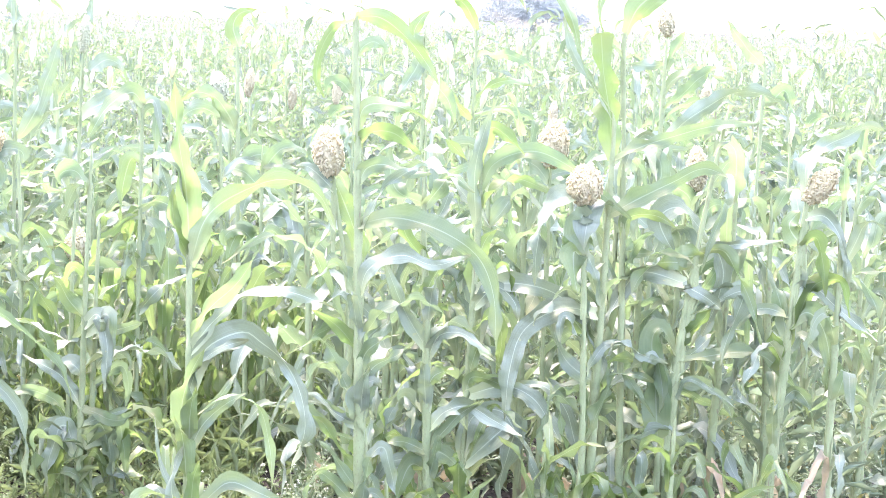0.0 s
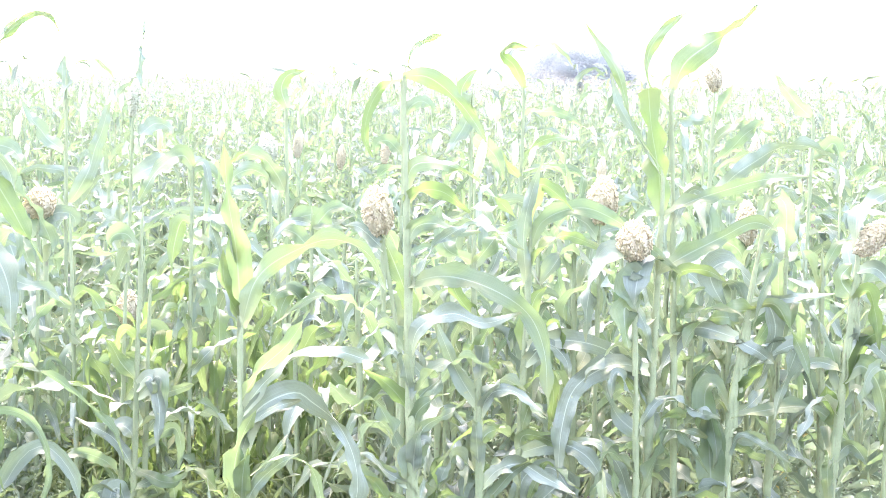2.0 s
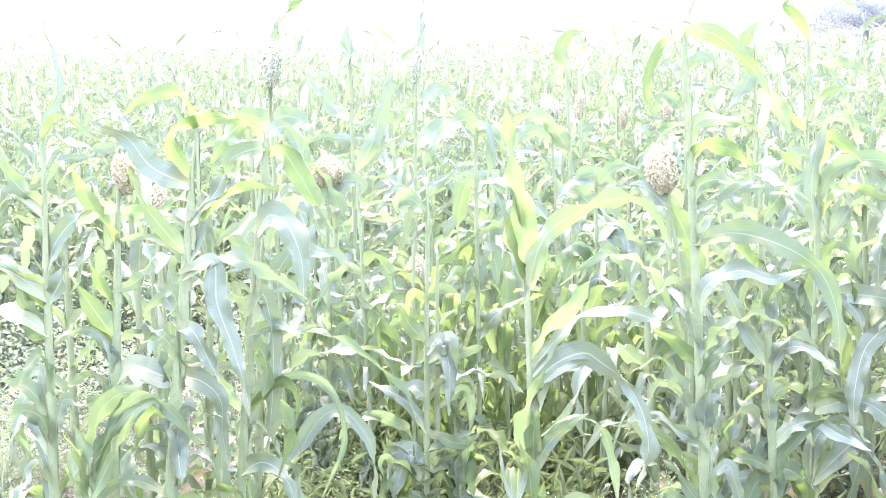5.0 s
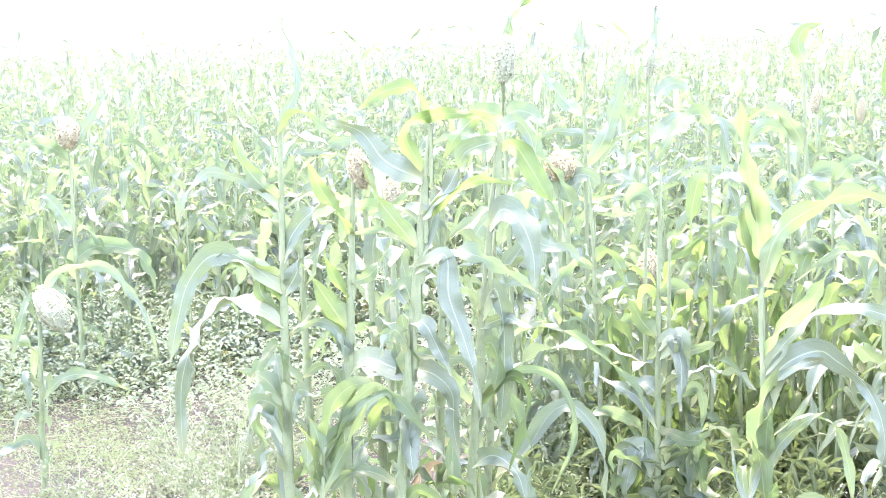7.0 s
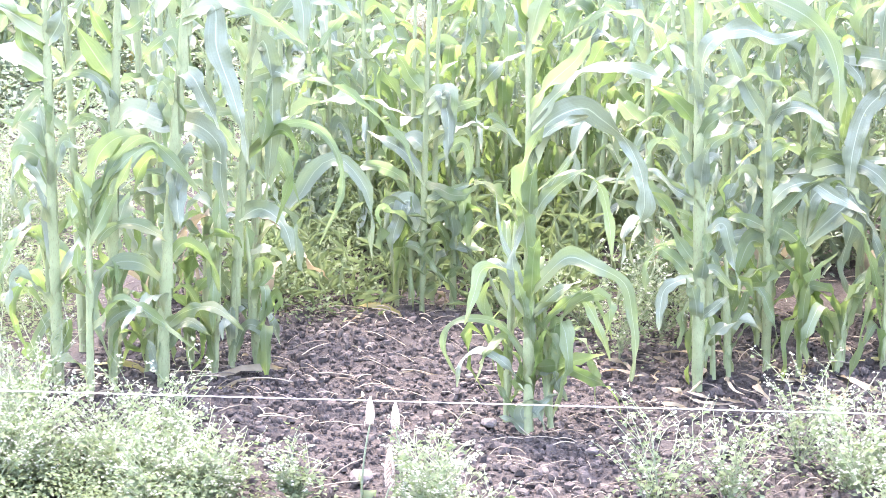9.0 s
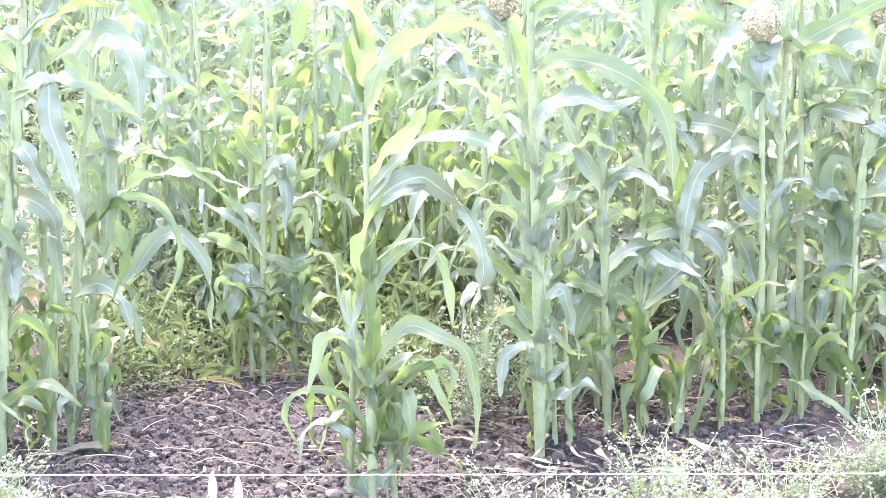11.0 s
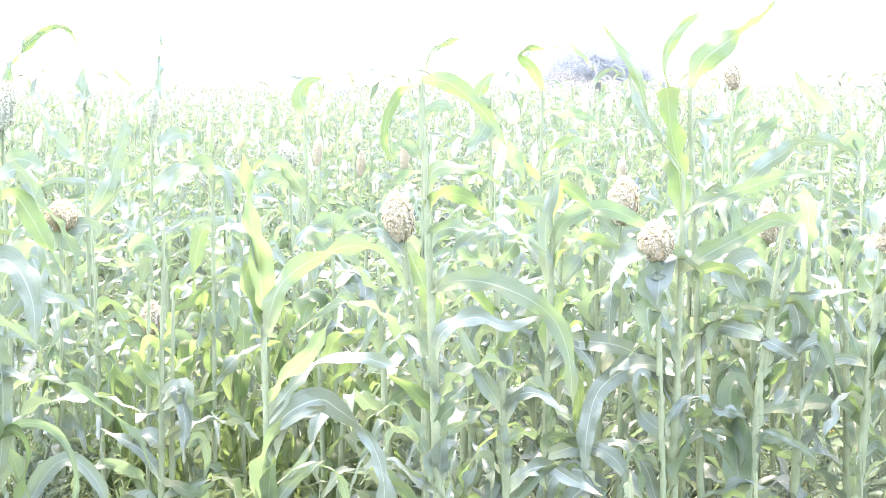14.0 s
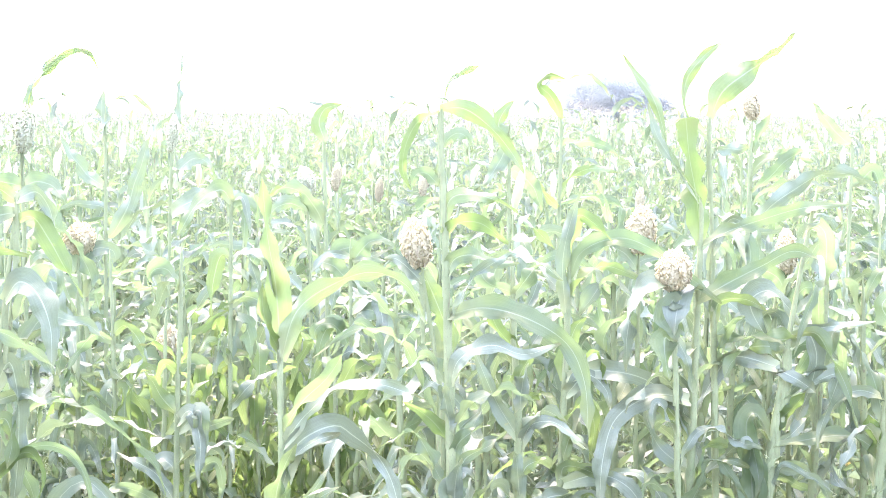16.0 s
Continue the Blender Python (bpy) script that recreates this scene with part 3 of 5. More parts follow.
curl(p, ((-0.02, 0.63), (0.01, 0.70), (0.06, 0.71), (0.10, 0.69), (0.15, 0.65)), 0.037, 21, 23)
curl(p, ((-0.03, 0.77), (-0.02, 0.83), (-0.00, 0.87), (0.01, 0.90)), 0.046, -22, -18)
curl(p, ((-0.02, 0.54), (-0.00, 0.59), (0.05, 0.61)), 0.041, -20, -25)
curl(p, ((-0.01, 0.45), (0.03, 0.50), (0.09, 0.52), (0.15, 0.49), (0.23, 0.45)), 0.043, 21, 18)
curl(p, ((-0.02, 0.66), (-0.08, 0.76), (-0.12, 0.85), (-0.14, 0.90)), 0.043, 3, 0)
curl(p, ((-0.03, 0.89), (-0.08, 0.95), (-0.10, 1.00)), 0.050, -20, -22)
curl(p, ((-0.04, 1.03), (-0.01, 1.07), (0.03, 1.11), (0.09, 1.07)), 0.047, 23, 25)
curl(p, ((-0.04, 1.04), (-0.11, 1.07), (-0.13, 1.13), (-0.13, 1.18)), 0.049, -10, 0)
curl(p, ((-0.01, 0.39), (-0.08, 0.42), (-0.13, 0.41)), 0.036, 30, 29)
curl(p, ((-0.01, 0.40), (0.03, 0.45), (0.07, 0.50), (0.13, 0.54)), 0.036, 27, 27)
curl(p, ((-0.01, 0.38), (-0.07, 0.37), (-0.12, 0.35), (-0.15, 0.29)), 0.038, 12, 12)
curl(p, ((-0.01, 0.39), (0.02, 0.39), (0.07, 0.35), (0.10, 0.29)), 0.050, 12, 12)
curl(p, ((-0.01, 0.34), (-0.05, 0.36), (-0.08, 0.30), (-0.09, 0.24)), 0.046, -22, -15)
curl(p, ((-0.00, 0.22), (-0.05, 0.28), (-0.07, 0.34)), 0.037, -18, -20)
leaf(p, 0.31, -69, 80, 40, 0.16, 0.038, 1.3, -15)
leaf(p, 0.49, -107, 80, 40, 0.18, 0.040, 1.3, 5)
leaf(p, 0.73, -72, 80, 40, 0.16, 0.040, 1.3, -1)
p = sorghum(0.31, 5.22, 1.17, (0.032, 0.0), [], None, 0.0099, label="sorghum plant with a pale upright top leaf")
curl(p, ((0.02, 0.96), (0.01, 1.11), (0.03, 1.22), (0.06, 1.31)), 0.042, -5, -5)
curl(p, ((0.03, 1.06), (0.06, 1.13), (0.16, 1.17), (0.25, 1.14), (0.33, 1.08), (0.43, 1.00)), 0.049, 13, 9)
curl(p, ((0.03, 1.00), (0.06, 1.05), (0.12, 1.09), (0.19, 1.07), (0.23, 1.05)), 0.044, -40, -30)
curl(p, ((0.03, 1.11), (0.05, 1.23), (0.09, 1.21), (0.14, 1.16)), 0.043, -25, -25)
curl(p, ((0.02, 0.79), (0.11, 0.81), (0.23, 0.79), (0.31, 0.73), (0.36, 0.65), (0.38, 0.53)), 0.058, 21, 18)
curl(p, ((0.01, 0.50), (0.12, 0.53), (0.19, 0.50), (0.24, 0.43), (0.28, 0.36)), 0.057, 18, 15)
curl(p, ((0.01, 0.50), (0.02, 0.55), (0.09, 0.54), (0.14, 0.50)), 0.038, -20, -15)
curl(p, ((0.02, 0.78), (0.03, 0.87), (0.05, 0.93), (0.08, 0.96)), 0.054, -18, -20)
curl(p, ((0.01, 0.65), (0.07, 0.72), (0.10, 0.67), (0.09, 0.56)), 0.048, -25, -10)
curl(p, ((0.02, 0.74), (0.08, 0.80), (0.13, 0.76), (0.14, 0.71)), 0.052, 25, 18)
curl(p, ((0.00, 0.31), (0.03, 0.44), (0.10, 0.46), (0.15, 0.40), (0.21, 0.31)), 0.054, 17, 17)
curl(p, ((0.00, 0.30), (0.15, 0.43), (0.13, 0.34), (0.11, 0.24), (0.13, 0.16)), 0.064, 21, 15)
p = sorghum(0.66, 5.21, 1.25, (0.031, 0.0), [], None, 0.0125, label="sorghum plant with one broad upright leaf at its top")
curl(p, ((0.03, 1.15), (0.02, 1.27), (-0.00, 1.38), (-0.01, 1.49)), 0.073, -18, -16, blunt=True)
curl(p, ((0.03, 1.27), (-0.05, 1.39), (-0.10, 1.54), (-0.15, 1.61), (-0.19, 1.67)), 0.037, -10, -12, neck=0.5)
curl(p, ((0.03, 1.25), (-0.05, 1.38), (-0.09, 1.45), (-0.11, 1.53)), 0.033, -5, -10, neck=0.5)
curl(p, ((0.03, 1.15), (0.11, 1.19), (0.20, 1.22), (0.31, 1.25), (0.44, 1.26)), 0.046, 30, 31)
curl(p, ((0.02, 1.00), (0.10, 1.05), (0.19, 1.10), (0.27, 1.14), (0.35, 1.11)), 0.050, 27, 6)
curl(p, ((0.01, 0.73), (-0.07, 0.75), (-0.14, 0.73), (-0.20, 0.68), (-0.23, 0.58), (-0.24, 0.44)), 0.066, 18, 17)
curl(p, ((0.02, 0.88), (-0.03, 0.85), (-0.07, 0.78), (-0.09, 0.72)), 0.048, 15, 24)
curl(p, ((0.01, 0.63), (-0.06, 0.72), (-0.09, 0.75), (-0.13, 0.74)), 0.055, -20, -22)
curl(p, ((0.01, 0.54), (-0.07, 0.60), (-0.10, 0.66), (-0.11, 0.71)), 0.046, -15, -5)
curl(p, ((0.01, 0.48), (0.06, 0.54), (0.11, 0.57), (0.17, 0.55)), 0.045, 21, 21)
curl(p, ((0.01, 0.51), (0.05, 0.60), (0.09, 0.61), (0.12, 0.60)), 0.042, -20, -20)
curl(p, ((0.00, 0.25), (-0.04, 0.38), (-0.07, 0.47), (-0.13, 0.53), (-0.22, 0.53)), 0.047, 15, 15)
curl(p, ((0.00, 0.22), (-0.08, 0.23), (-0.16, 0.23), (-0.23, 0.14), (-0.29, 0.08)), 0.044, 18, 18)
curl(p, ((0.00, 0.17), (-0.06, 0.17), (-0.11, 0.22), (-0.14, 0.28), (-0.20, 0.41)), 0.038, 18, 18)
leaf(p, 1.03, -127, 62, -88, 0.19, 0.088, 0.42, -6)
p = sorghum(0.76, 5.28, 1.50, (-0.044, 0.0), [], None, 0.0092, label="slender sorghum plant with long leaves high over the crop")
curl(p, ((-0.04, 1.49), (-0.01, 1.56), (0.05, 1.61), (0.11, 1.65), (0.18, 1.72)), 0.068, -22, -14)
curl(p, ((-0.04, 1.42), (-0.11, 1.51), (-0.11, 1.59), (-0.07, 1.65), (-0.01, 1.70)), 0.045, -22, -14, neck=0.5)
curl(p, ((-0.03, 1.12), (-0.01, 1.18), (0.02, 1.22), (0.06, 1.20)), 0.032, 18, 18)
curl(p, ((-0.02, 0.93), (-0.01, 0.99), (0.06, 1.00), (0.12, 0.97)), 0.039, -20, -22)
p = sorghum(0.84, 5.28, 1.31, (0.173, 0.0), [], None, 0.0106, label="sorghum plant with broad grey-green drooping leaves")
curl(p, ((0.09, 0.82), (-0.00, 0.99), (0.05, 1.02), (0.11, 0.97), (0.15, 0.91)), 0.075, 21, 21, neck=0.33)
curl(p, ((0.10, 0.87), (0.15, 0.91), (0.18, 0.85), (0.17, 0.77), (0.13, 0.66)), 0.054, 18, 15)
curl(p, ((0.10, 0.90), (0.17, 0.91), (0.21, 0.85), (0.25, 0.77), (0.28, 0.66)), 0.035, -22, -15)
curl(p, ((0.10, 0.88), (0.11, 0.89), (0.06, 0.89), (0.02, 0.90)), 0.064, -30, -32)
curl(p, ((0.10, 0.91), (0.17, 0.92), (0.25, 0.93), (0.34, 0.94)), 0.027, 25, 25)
curl(p, ((0.08, 0.72), (0.23, 0.80), (0.21, 0.73), (0.18, 0.65), (0.17, 0.60)), 0.054, 18, 17, neck=0.35)
curl(p, ((0.04, 0.50), (0.07, 0.54), (0.15, 0.53), (0.21, 0.48), (0.24, 0.41)), 0.039, 22, 19)
curl(p, ((0.06, 0.62), (0.01, 0.69), (-0.01, 0.67), (-0.00, 0.53), (0.01, 0.39)), 0.066, 15, 12, blunt=True)
curl(p, ((0.09, 0.81), (-0.05, 0.84), (-0.10, 0.78), (-0.15, 0.67)), 0.058, 17, 18)
curl(p, ((0.10, 0.87), (-0.01, 0.87), (-0.06, 0.83), (-0.08, 0.79)), 0.050, -22, -25)
curl(p, ((0.09, 0.80), (0.07, 0.81), (0.13, 0.78), (0.17, 0.75)), 0.047, 24, 24)
curl(p, ((0.06, 0.63), (0.08, 0.67), (0.12, 0.71), (0.15, 0.75)), 0.042, -18, -18)
curl(p, ((0.05, 0.56), (0.08, 0.60), (0.12, 0.63), (0.17, 0.68)), 0.045, 27, 27)
curl(p, ((0.06, 0.60), (0.29, 0.62), (0.37, 0.56), (0.43, 0.49), (0.45, 0.44)), 0.042, 21, 18)
curl(p, ((0.04, 0.43), (0.00, 0.58), (0.00, 0.61), (0.02, 0.50), (0.01, 0.46)), 0.069, 12, 12)
curl(p, ((0.01, 0.14), (-0.08, 0.23), (-0.14, 0.20), (-0.19, 0.14)), 0.042, 21, 18)
p = sorghum(1.17, 5.30, 1.06, (0.073, 0.0), [], (0.115, 0.062, 41, GRAIN), 0.0099, label="sorghum plant with a leaning tan seed head")
curl(p, ((0.07, 1.06), (0.07, 1.15), (0.12, 1.20), (0.18, 1.23), (0.24, 1.26), (0.30, 1.24)), 0.053, 12, 6)
curl(p, ((0.06, 0.93), (0.03, 0.98), (0.06, 1.02)), 0.063, -12, -10)
curl(p, ((0.07, 1.00), (0.12, 1.01), (0.16, 0.97), (0.19, 0.89), (0.20, 0.82)), 0.043, 24, 21)
curl(p, ((0.04, 0.66), (0.02, 0.76), (-0.01, 0.84), (-0.04, 0.89)), 0.047, 12, 13)
curl(p, ((0.04, 0.70), (0.09, 0.74), (0.13, 0.71), (0.16, 0.63), (0.16, 0.54), (0.15, 0.50)), 0.063, 24, 19)
curl(p, ((0.05, 0.75), (0.07, 0.81), (0.11, 0.81), (0.17, 0.76), (0.26, 0.69), (0.30, 0.66)), 0.036, 21, 18)
curl(p, ((0.03, 0.58), (0.01, 0.63), (0.00, 0.68)), 0.071, -20, -18)
curl(p, ((0.04, 0.63), (0.11, 0.82), (0.18, 0.83), (0.21, 0.73)), 0.044, -25, -25)
curl(p, ((0.06, 0.87), (0.07, 0.82), (0.06, 0.78), (0.05, 0.73)), 0.050, 27, 18)
curl(p, ((0.02, 0.47), (0.07, 0.52), (0.11, 0.48), (0.13, 0.41)), 0.039, 21, 18)
curl(p, ((0.04, 0.73), (-0.03, 0.75), (-0.08, 0.73), (-0.11, 0.69)), 0.034, 24, 24)
curl(p, ((0.06, 0.92), (0.10, 0.95), (0.12, 0.89), (0.13, 0.79)), 0.039, -20, -20)
p = sorghum(-1.54, 4.50, 1.28, (0.012, 0.0), [], None, 0.0125, label="tall sorghum plant with a curled leaf at its tip")
curl(p, ((0.01, 0.94), (-0.06, 0.97), (-0.11, 1.00), (-0.16, 0.99)), 0.047, -18, -18)
curl(p, ((0.01, 0.84), (-0.05, 0.90), (-0.06, 0.94), (-0.08, 0.95)), 0.041, -18, -18)
curl(p, ((0.00, 0.53), (-0.04, 0.60), (-0.07, 0.62), (-0.10, 0.57), (-0.10, 0.49)), 0.041, 21, 18)
curl(p, ((0.01, 1.27), (0.02, 1.33), (0.05, 1.40), (0.04, 1.48), (0.01, 1.55), (0.01, 1.58)), 0.022, 3, 0)
curl(p, ((0.01, 1.29), (0.05, 1.34), (0.09, 1.34), (0.13, 1.31), (0.18, 1.28)), 0.021, -30, -30)
curl(p, ((0.01, 1.11), (-0.06, 1.17), (-0.12, 1.19), (-0.18, 1.20), (-0.22, 1.17), (-0.26, 1.11), (-0.27, 1.05)), 0.029, 6, 17)
curl(p, ((0.01, 1.13), (-0.05, 1.18), (-0.09, 1.24), (-0.10, 1.30)), 0.048, -12, -10)
curl(p, ((0.01, 0.91), (-0.08, 0.98), (-0.16, 1.00), (-0.22, 0.94), (-0.25, 0.84), (-0.27, 0.73)), 0.060, 18, 13)
curl(p, ((0.01, 0.82), (-0.05, 0.86), (-0.12, 0.88), (-0.18, 0.85), (-0.23, 0.79), (-0.27, 0.69), (-0.28, 0.59), (-0.28, 0.48)), 0.065, 21, 12)
curl(p, ((0.01, 0.87), (-0.04, 0.92), (-0.06, 0.95)), 0.055, -20, -20)
curl(p, ((0.01, 0.80), (-0.04, 0.84), (-0.07, 0.86)), 0.048, -22, -22)
curl(p, ((0.01, 0.98), (0.03, 1.04), (0.07, 1.09), (0.12, 1.12)), 0.050, 27, 27)
curl(p, ((0.00, 0.63), (-0.04, 0.68), (-0.07, 0.70), (-0.12, 0.71)), 0.040, 12, 12)
curl(p, ((0.00, 0.63), (-0.02, 0.71), (-0.03, 0.77)), 0.034, -10, -10)
curl(p, ((0.00, 0.56), (-0.03, 0.62), (-0.08, 0.63), (-0.09, 0.57), (-0.07, 0.51)), 0.045, 6, 9)
curl(p, ((0.01, 0.90), (0.04, 0.94), (0.07, 0.99), (0.09, 1.00)), 0.041, 27, 27)
curl(p, ((0.00, 0.22), (-0.01, 0.35), (-0.05, 0.41), (-0.11, 0.42)), 0.027, -12, -10)
curl(p, ((0.00, 0.28), (0.06, 0.35), (0.09, 0.40)), 0.026, 27, 27)
curl(p, ((0.00, 0.34), (-0.01, 0.45), (-0.04, 0.55), (-0.10, 0.59)), 0.032, 18, 12)
curl(p, ((0.00, 0.17), (-0.01, 0.22), (-0.06, 0.16), (-0.09, 0.07)), 0.031, 24, 21)
p = sorghum(-1.429, 4.40, 0.53, (0.016, 0.0), [], None, 0.0086, label="short young yellow-green sorghum plant beside taller ones")
curl(p, ((0.01, 0.48), (0.02, 0.57), (0.04, 0.65), (0.09, 0.69), (0.15, 0.68)), 0.060, -24, -20)
curl(p, ((0.01, 0.42), (-0.03, 0.49), (-0.03, 0.56)), 0.046, -20, -20)
curl(p, ((0.01, 0.31), (-0.02, 0.38), (-0.02, 0.43)), 0.038, -20, -20)
curl(p, ((0.01, 0.45), (0.01, 0.53), (-0.00, 0.58), (-0.02, 0.62)), 0.038, -20, -20)
curl(p, ((0.01, 0.45), (0.05, 0.55), (0.07, 0.62), (0.09, 0.68)), 0.044, -20, -22)
curl(p, ((0.01, 0.43), (0.08, 0.55), (0.12, 0.62), (0.14, 0.66)), 0.032, -10, -20)
curl(p, ((0.01, 0.43), (-0.01, 0.52), (-0.03, 0.56)), 0.035, -20, -15)
curl(p, ((0.01, 0.50), (0.10, 0.66), (0.15, 0.69), (0.20, 0.65), (0.28, 0.54)), 0.036, 6, 9)
curl(p, ((0.01, 0.50), (0.11, 0.64), (0.17, 0.67), (0.18, 0.62)), 0.036, -25, -20)
p = sorghum(-1.43, 4.59, 1.25, (0.063, 0.0), [], (0.085, 0.050, 167, GRAIN), 0.0106, label="sorghum plant with a small tan head and grey leaves")
curl(p, ((0.05, 1.03), (0.02, 1.09), (-0.02, 1.16), (-0.04, 1.22)), 0.049, -15, -12)
curl(p, ((0.03, 0.80), (-0.01, 0.87), (-0.05, 0.94), (-0.07, 0.97)), 0.052, -15, -12)
curl(p, ((0.03, 0.72), (0.00, 0.80), (-0.04, 0.82), (-0.10, 0.80), (-0.13, 0.77)), 0.024, 6, 7)
curl(p, ((0.05, 1.04), (0.11, 1.05), (0.17, 1.03), (0.23, 0.97), (0.28, 0.92)), 0.024, 7, 9)
curl(p, ((0.03, 0.69), (0.07, 0.73), (0.15, 0.70), (0.23, 0.69), (0.28, 0.64), (0.28, 0.55), (0.29, 0.46)), 0.065, 21, 17)
curl(p, ((0.02, 0.61), (-0.00, 0.69), (-0.04, 0.71), (-0.09, 0.68)), 0.034, 18, 18)
curl(p, ((0.03, 0.66), (0.01, 0.75), (-0.01, 0.81), (-0.05, 0.86)), 0.040, -20, -20)
curl(p, ((0.04, 0.92), (0.08, 0.93), (0.12, 0.97), (0.14, 1.02)), 0.032, 24, 24)
curl(p, ((0.04, 0.86), (0.01, 0.92), (-0.01, 0.96), (-0.02, 1.00)), 0.028, -15, -15)
p = sorghum(-1.30, 4.58, 1.31, (0.129, 0.0), [], None, 0.0119, label="sorghum plant with many drooping blue-green leaves")
curl(p, ((0.09, 0.98), (0.12, 1.06), (0.13, 1.16)), 0.042, 0, 0)
curl(p, ((0.11, 1.17), (0.02, 1.22), (-0.03, 1.29), (-0.10, 1.32)), 0.061, 17, 15)
curl(p, ((0.09, 1.00), (0.04, 1.07), (0.00, 1.13), (-0.03, 1.22)), 0.041, -12, -12)
curl(p, ((0.10, 1.07), (0.18, 1.13), (0.25, 1.17), (0.33, 1.16)), 0.030, -30, -28)
curl(p, ((0.10, 1.08), (0.17, 1.15), (0.20, 1.20)), 0.045, 18, 19)
curl(p, ((0.13, 1.31), (0.09, 1.39), (0.03, 1.39), (-0.05, 1.34)), 0.035, -25, -22)
curl(p, ((0.11, 1.19), (0.07, 1.29), (0.15, 1.33), (0.27, 1.32)), 0.038, -25, -22)
curl(p, ((0.08, 0.96), (0.19, 0.99), (0.27, 0.97), (0.33, 0.93), (0.38, 0.89)), 0.048, 6, 7)
curl(p, ((0.08, 0.95), (0.16, 0.99), (0.17, 0.89), (0.21, 0.78), (0.24, 0.68), (0.25, 0.61)), 0.053, 18, 15)
curl(p, ((0.07, 0.86), (0.05, 0.91), (0.01, 0.89), (-0.03, 0.85)), 0.036, 18, 18)
curl(p, ((0.07, 0.83), (0.08, 0.87), (0.09, 0.90)), 0.054, -10, -10)
curl(p, ((0.07, 0.83), (0.10, 0.82), (0.14, 0.75), (0.17, 0.69)), 0.047, 18, 17)
curl(p, ((0.05, 0.69), (0.05, 0.75), (0.04, 0.84)), 0.068, -15, -12)
curl(p, ((0.04, 0.61), (0.06, 0.60), (0.06, 0.52), (0.07, 0.44)), 0.055, 15, 13)
curl(p, ((0.06, 0.75), (0.15, 0.73), (0.21, 0.73), (0.23, 0.73)), 0.033, 27, 27)
curl(p, ((0.04, 0.61), (0.00, 0.62), (-0.04, 0.58), (-0.06, 0.52)), 0.041, -18, -10)
curl(p, ((0.01, 0.18), (0.07, 0.23), (0.15, 0.25), (0.23, 0.20)), 0.037, 21, 18)
curl(p, ((0.01, 0.21), (-0.06, 0.23), (-0.11, 0.21), (-0.15, 0.15)), 0.031, 21, 18)
curl(p, ((0.02, 0.30), (-0.04, 0.35), (-0.10, 0.35), (-0.15, 0.29), (-0.15, 0.22), (-0.11, 0.12)), 0.040, 12, 9)
curl(p, ((0.03, 0.41), (-0.05, 0.45), (-0.11, 0.44), (-0.15, 0.39)), 0.038, 25, 24)
curl(p, ((0.02, 0.34), (0.07, 0.40), (0.13, 0.35), (0.15, 0.27)), 0.030, -20, -10)
curl(p, ((0.00, 0.09), (0.02, 0.15), (0.07, 0.20), (0.13, 0.16)), 0.041, 18, 13)
curl(p, ((0.00, 0.06), (-0.02, 0.12), (-0.03, 0.15)), 0.034, 0, 0)
p = sorghum(-1.17, 4.79, 1.28, (0.123, 0.0), [], None, 0.0092, label="sorghum plant with long thin leaves bowing to the soil")
curl(p, ((0.12, 1.28), (0.07, 1.31), (0.02, 1.27), (-0.02, 1.21)), 0.054, -25, -22)
curl(p, ((0.12, 1.28), (0.17, 1.30), (0.20, 1.26), (0.21, 1.20)), 0.043, 12, 12)
curl(p, ((0.12, 1.23), (0.16, 1.24), (0.20, 1.19), (0.24, 1.12), (0.29, 1.04)), 0.054, -25, -22)
curl(p, ((0.12, 1.25), (0.07, 1.24), (0.03, 1.22), (0.01, 1.18)), 0.052, 25, 24)
curl(p, ((0.09, 1.03), (0.13, 1.08), (0.17, 1.06), (0.21, 0.98), (0.22, 0.87)), 0.069, 24, 19)
curl(p, ((0.06, 0.80), (0.10, 0.88), (0.12, 0.80), (0.12, 0.66), (0.10, 0.47)), 0.062, 21, 17)
curl(p, ((0.06, 0.73), (0.09, 0.74), (0.11, 0.69), (0.10, 0.62)), 0.041, -20, -20)
curl(p, ((0.04, 0.58), (0.16, 0.67), (0.24, 0.66), (0.29, 0.59), (0.30, 0.50), (0.24, 0.36)), 0.022, 6, 9)
curl(p, ((0.04, 0.57), (0.15, 0.66), (0.19, 0.60), (0.17, 0.52), (0.14, 0.42)), 0.028, -10, -12)
curl(p, ((0.03, 0.42), (0.09, 0.45), (0.15, 0.41), (0.18, 0.32)), 0.051, 15, 13)
curl(p, ((0.06, 0.78), (0.04, 0.82), (0.03, 0.86), (0.02, 0.91)), 0.039, -22, -20)
curl(p, ((0.06, 0.78), (0.13, 0.80), (0.17, 0.78), (0.22, 0.79)), 0.037, 25, 25)
curl(p, ((0.00, 0.10), (-0.01, 0.16), (0.03, 0.19), (0.09, 0.16), (0.12, 0.07)), 0.029, 18, 15)
curl(p, ((0.01, 0.16), (-0.03, 0.22), (-0.05, 0.28), (-0.06, 0.32)), 0.035, -20, -15)
curl(p, ((0.00, 0.04), (0.05, 0.14), (0.09, 0.12), (0.11, 0.04)), 0.033, 21, 21)
p = sorghum(-0.76, 5.46, 1.14, (0.028, 0.0), [], None, 0.0079, label="clump of thin tall sorghum stalks at the edge of bare soil")
curl(p, ((0.01, 0.62), (0.05, 0.66), (0.08, 0.59), (0.08, 0.45)), 0.044, 24, 21)
curl(p, ((0.01, 0.65), (-0.03, 0.70), (-0.05, 0.74), (-0.08, 0.78)), 0.043, -15, -15)
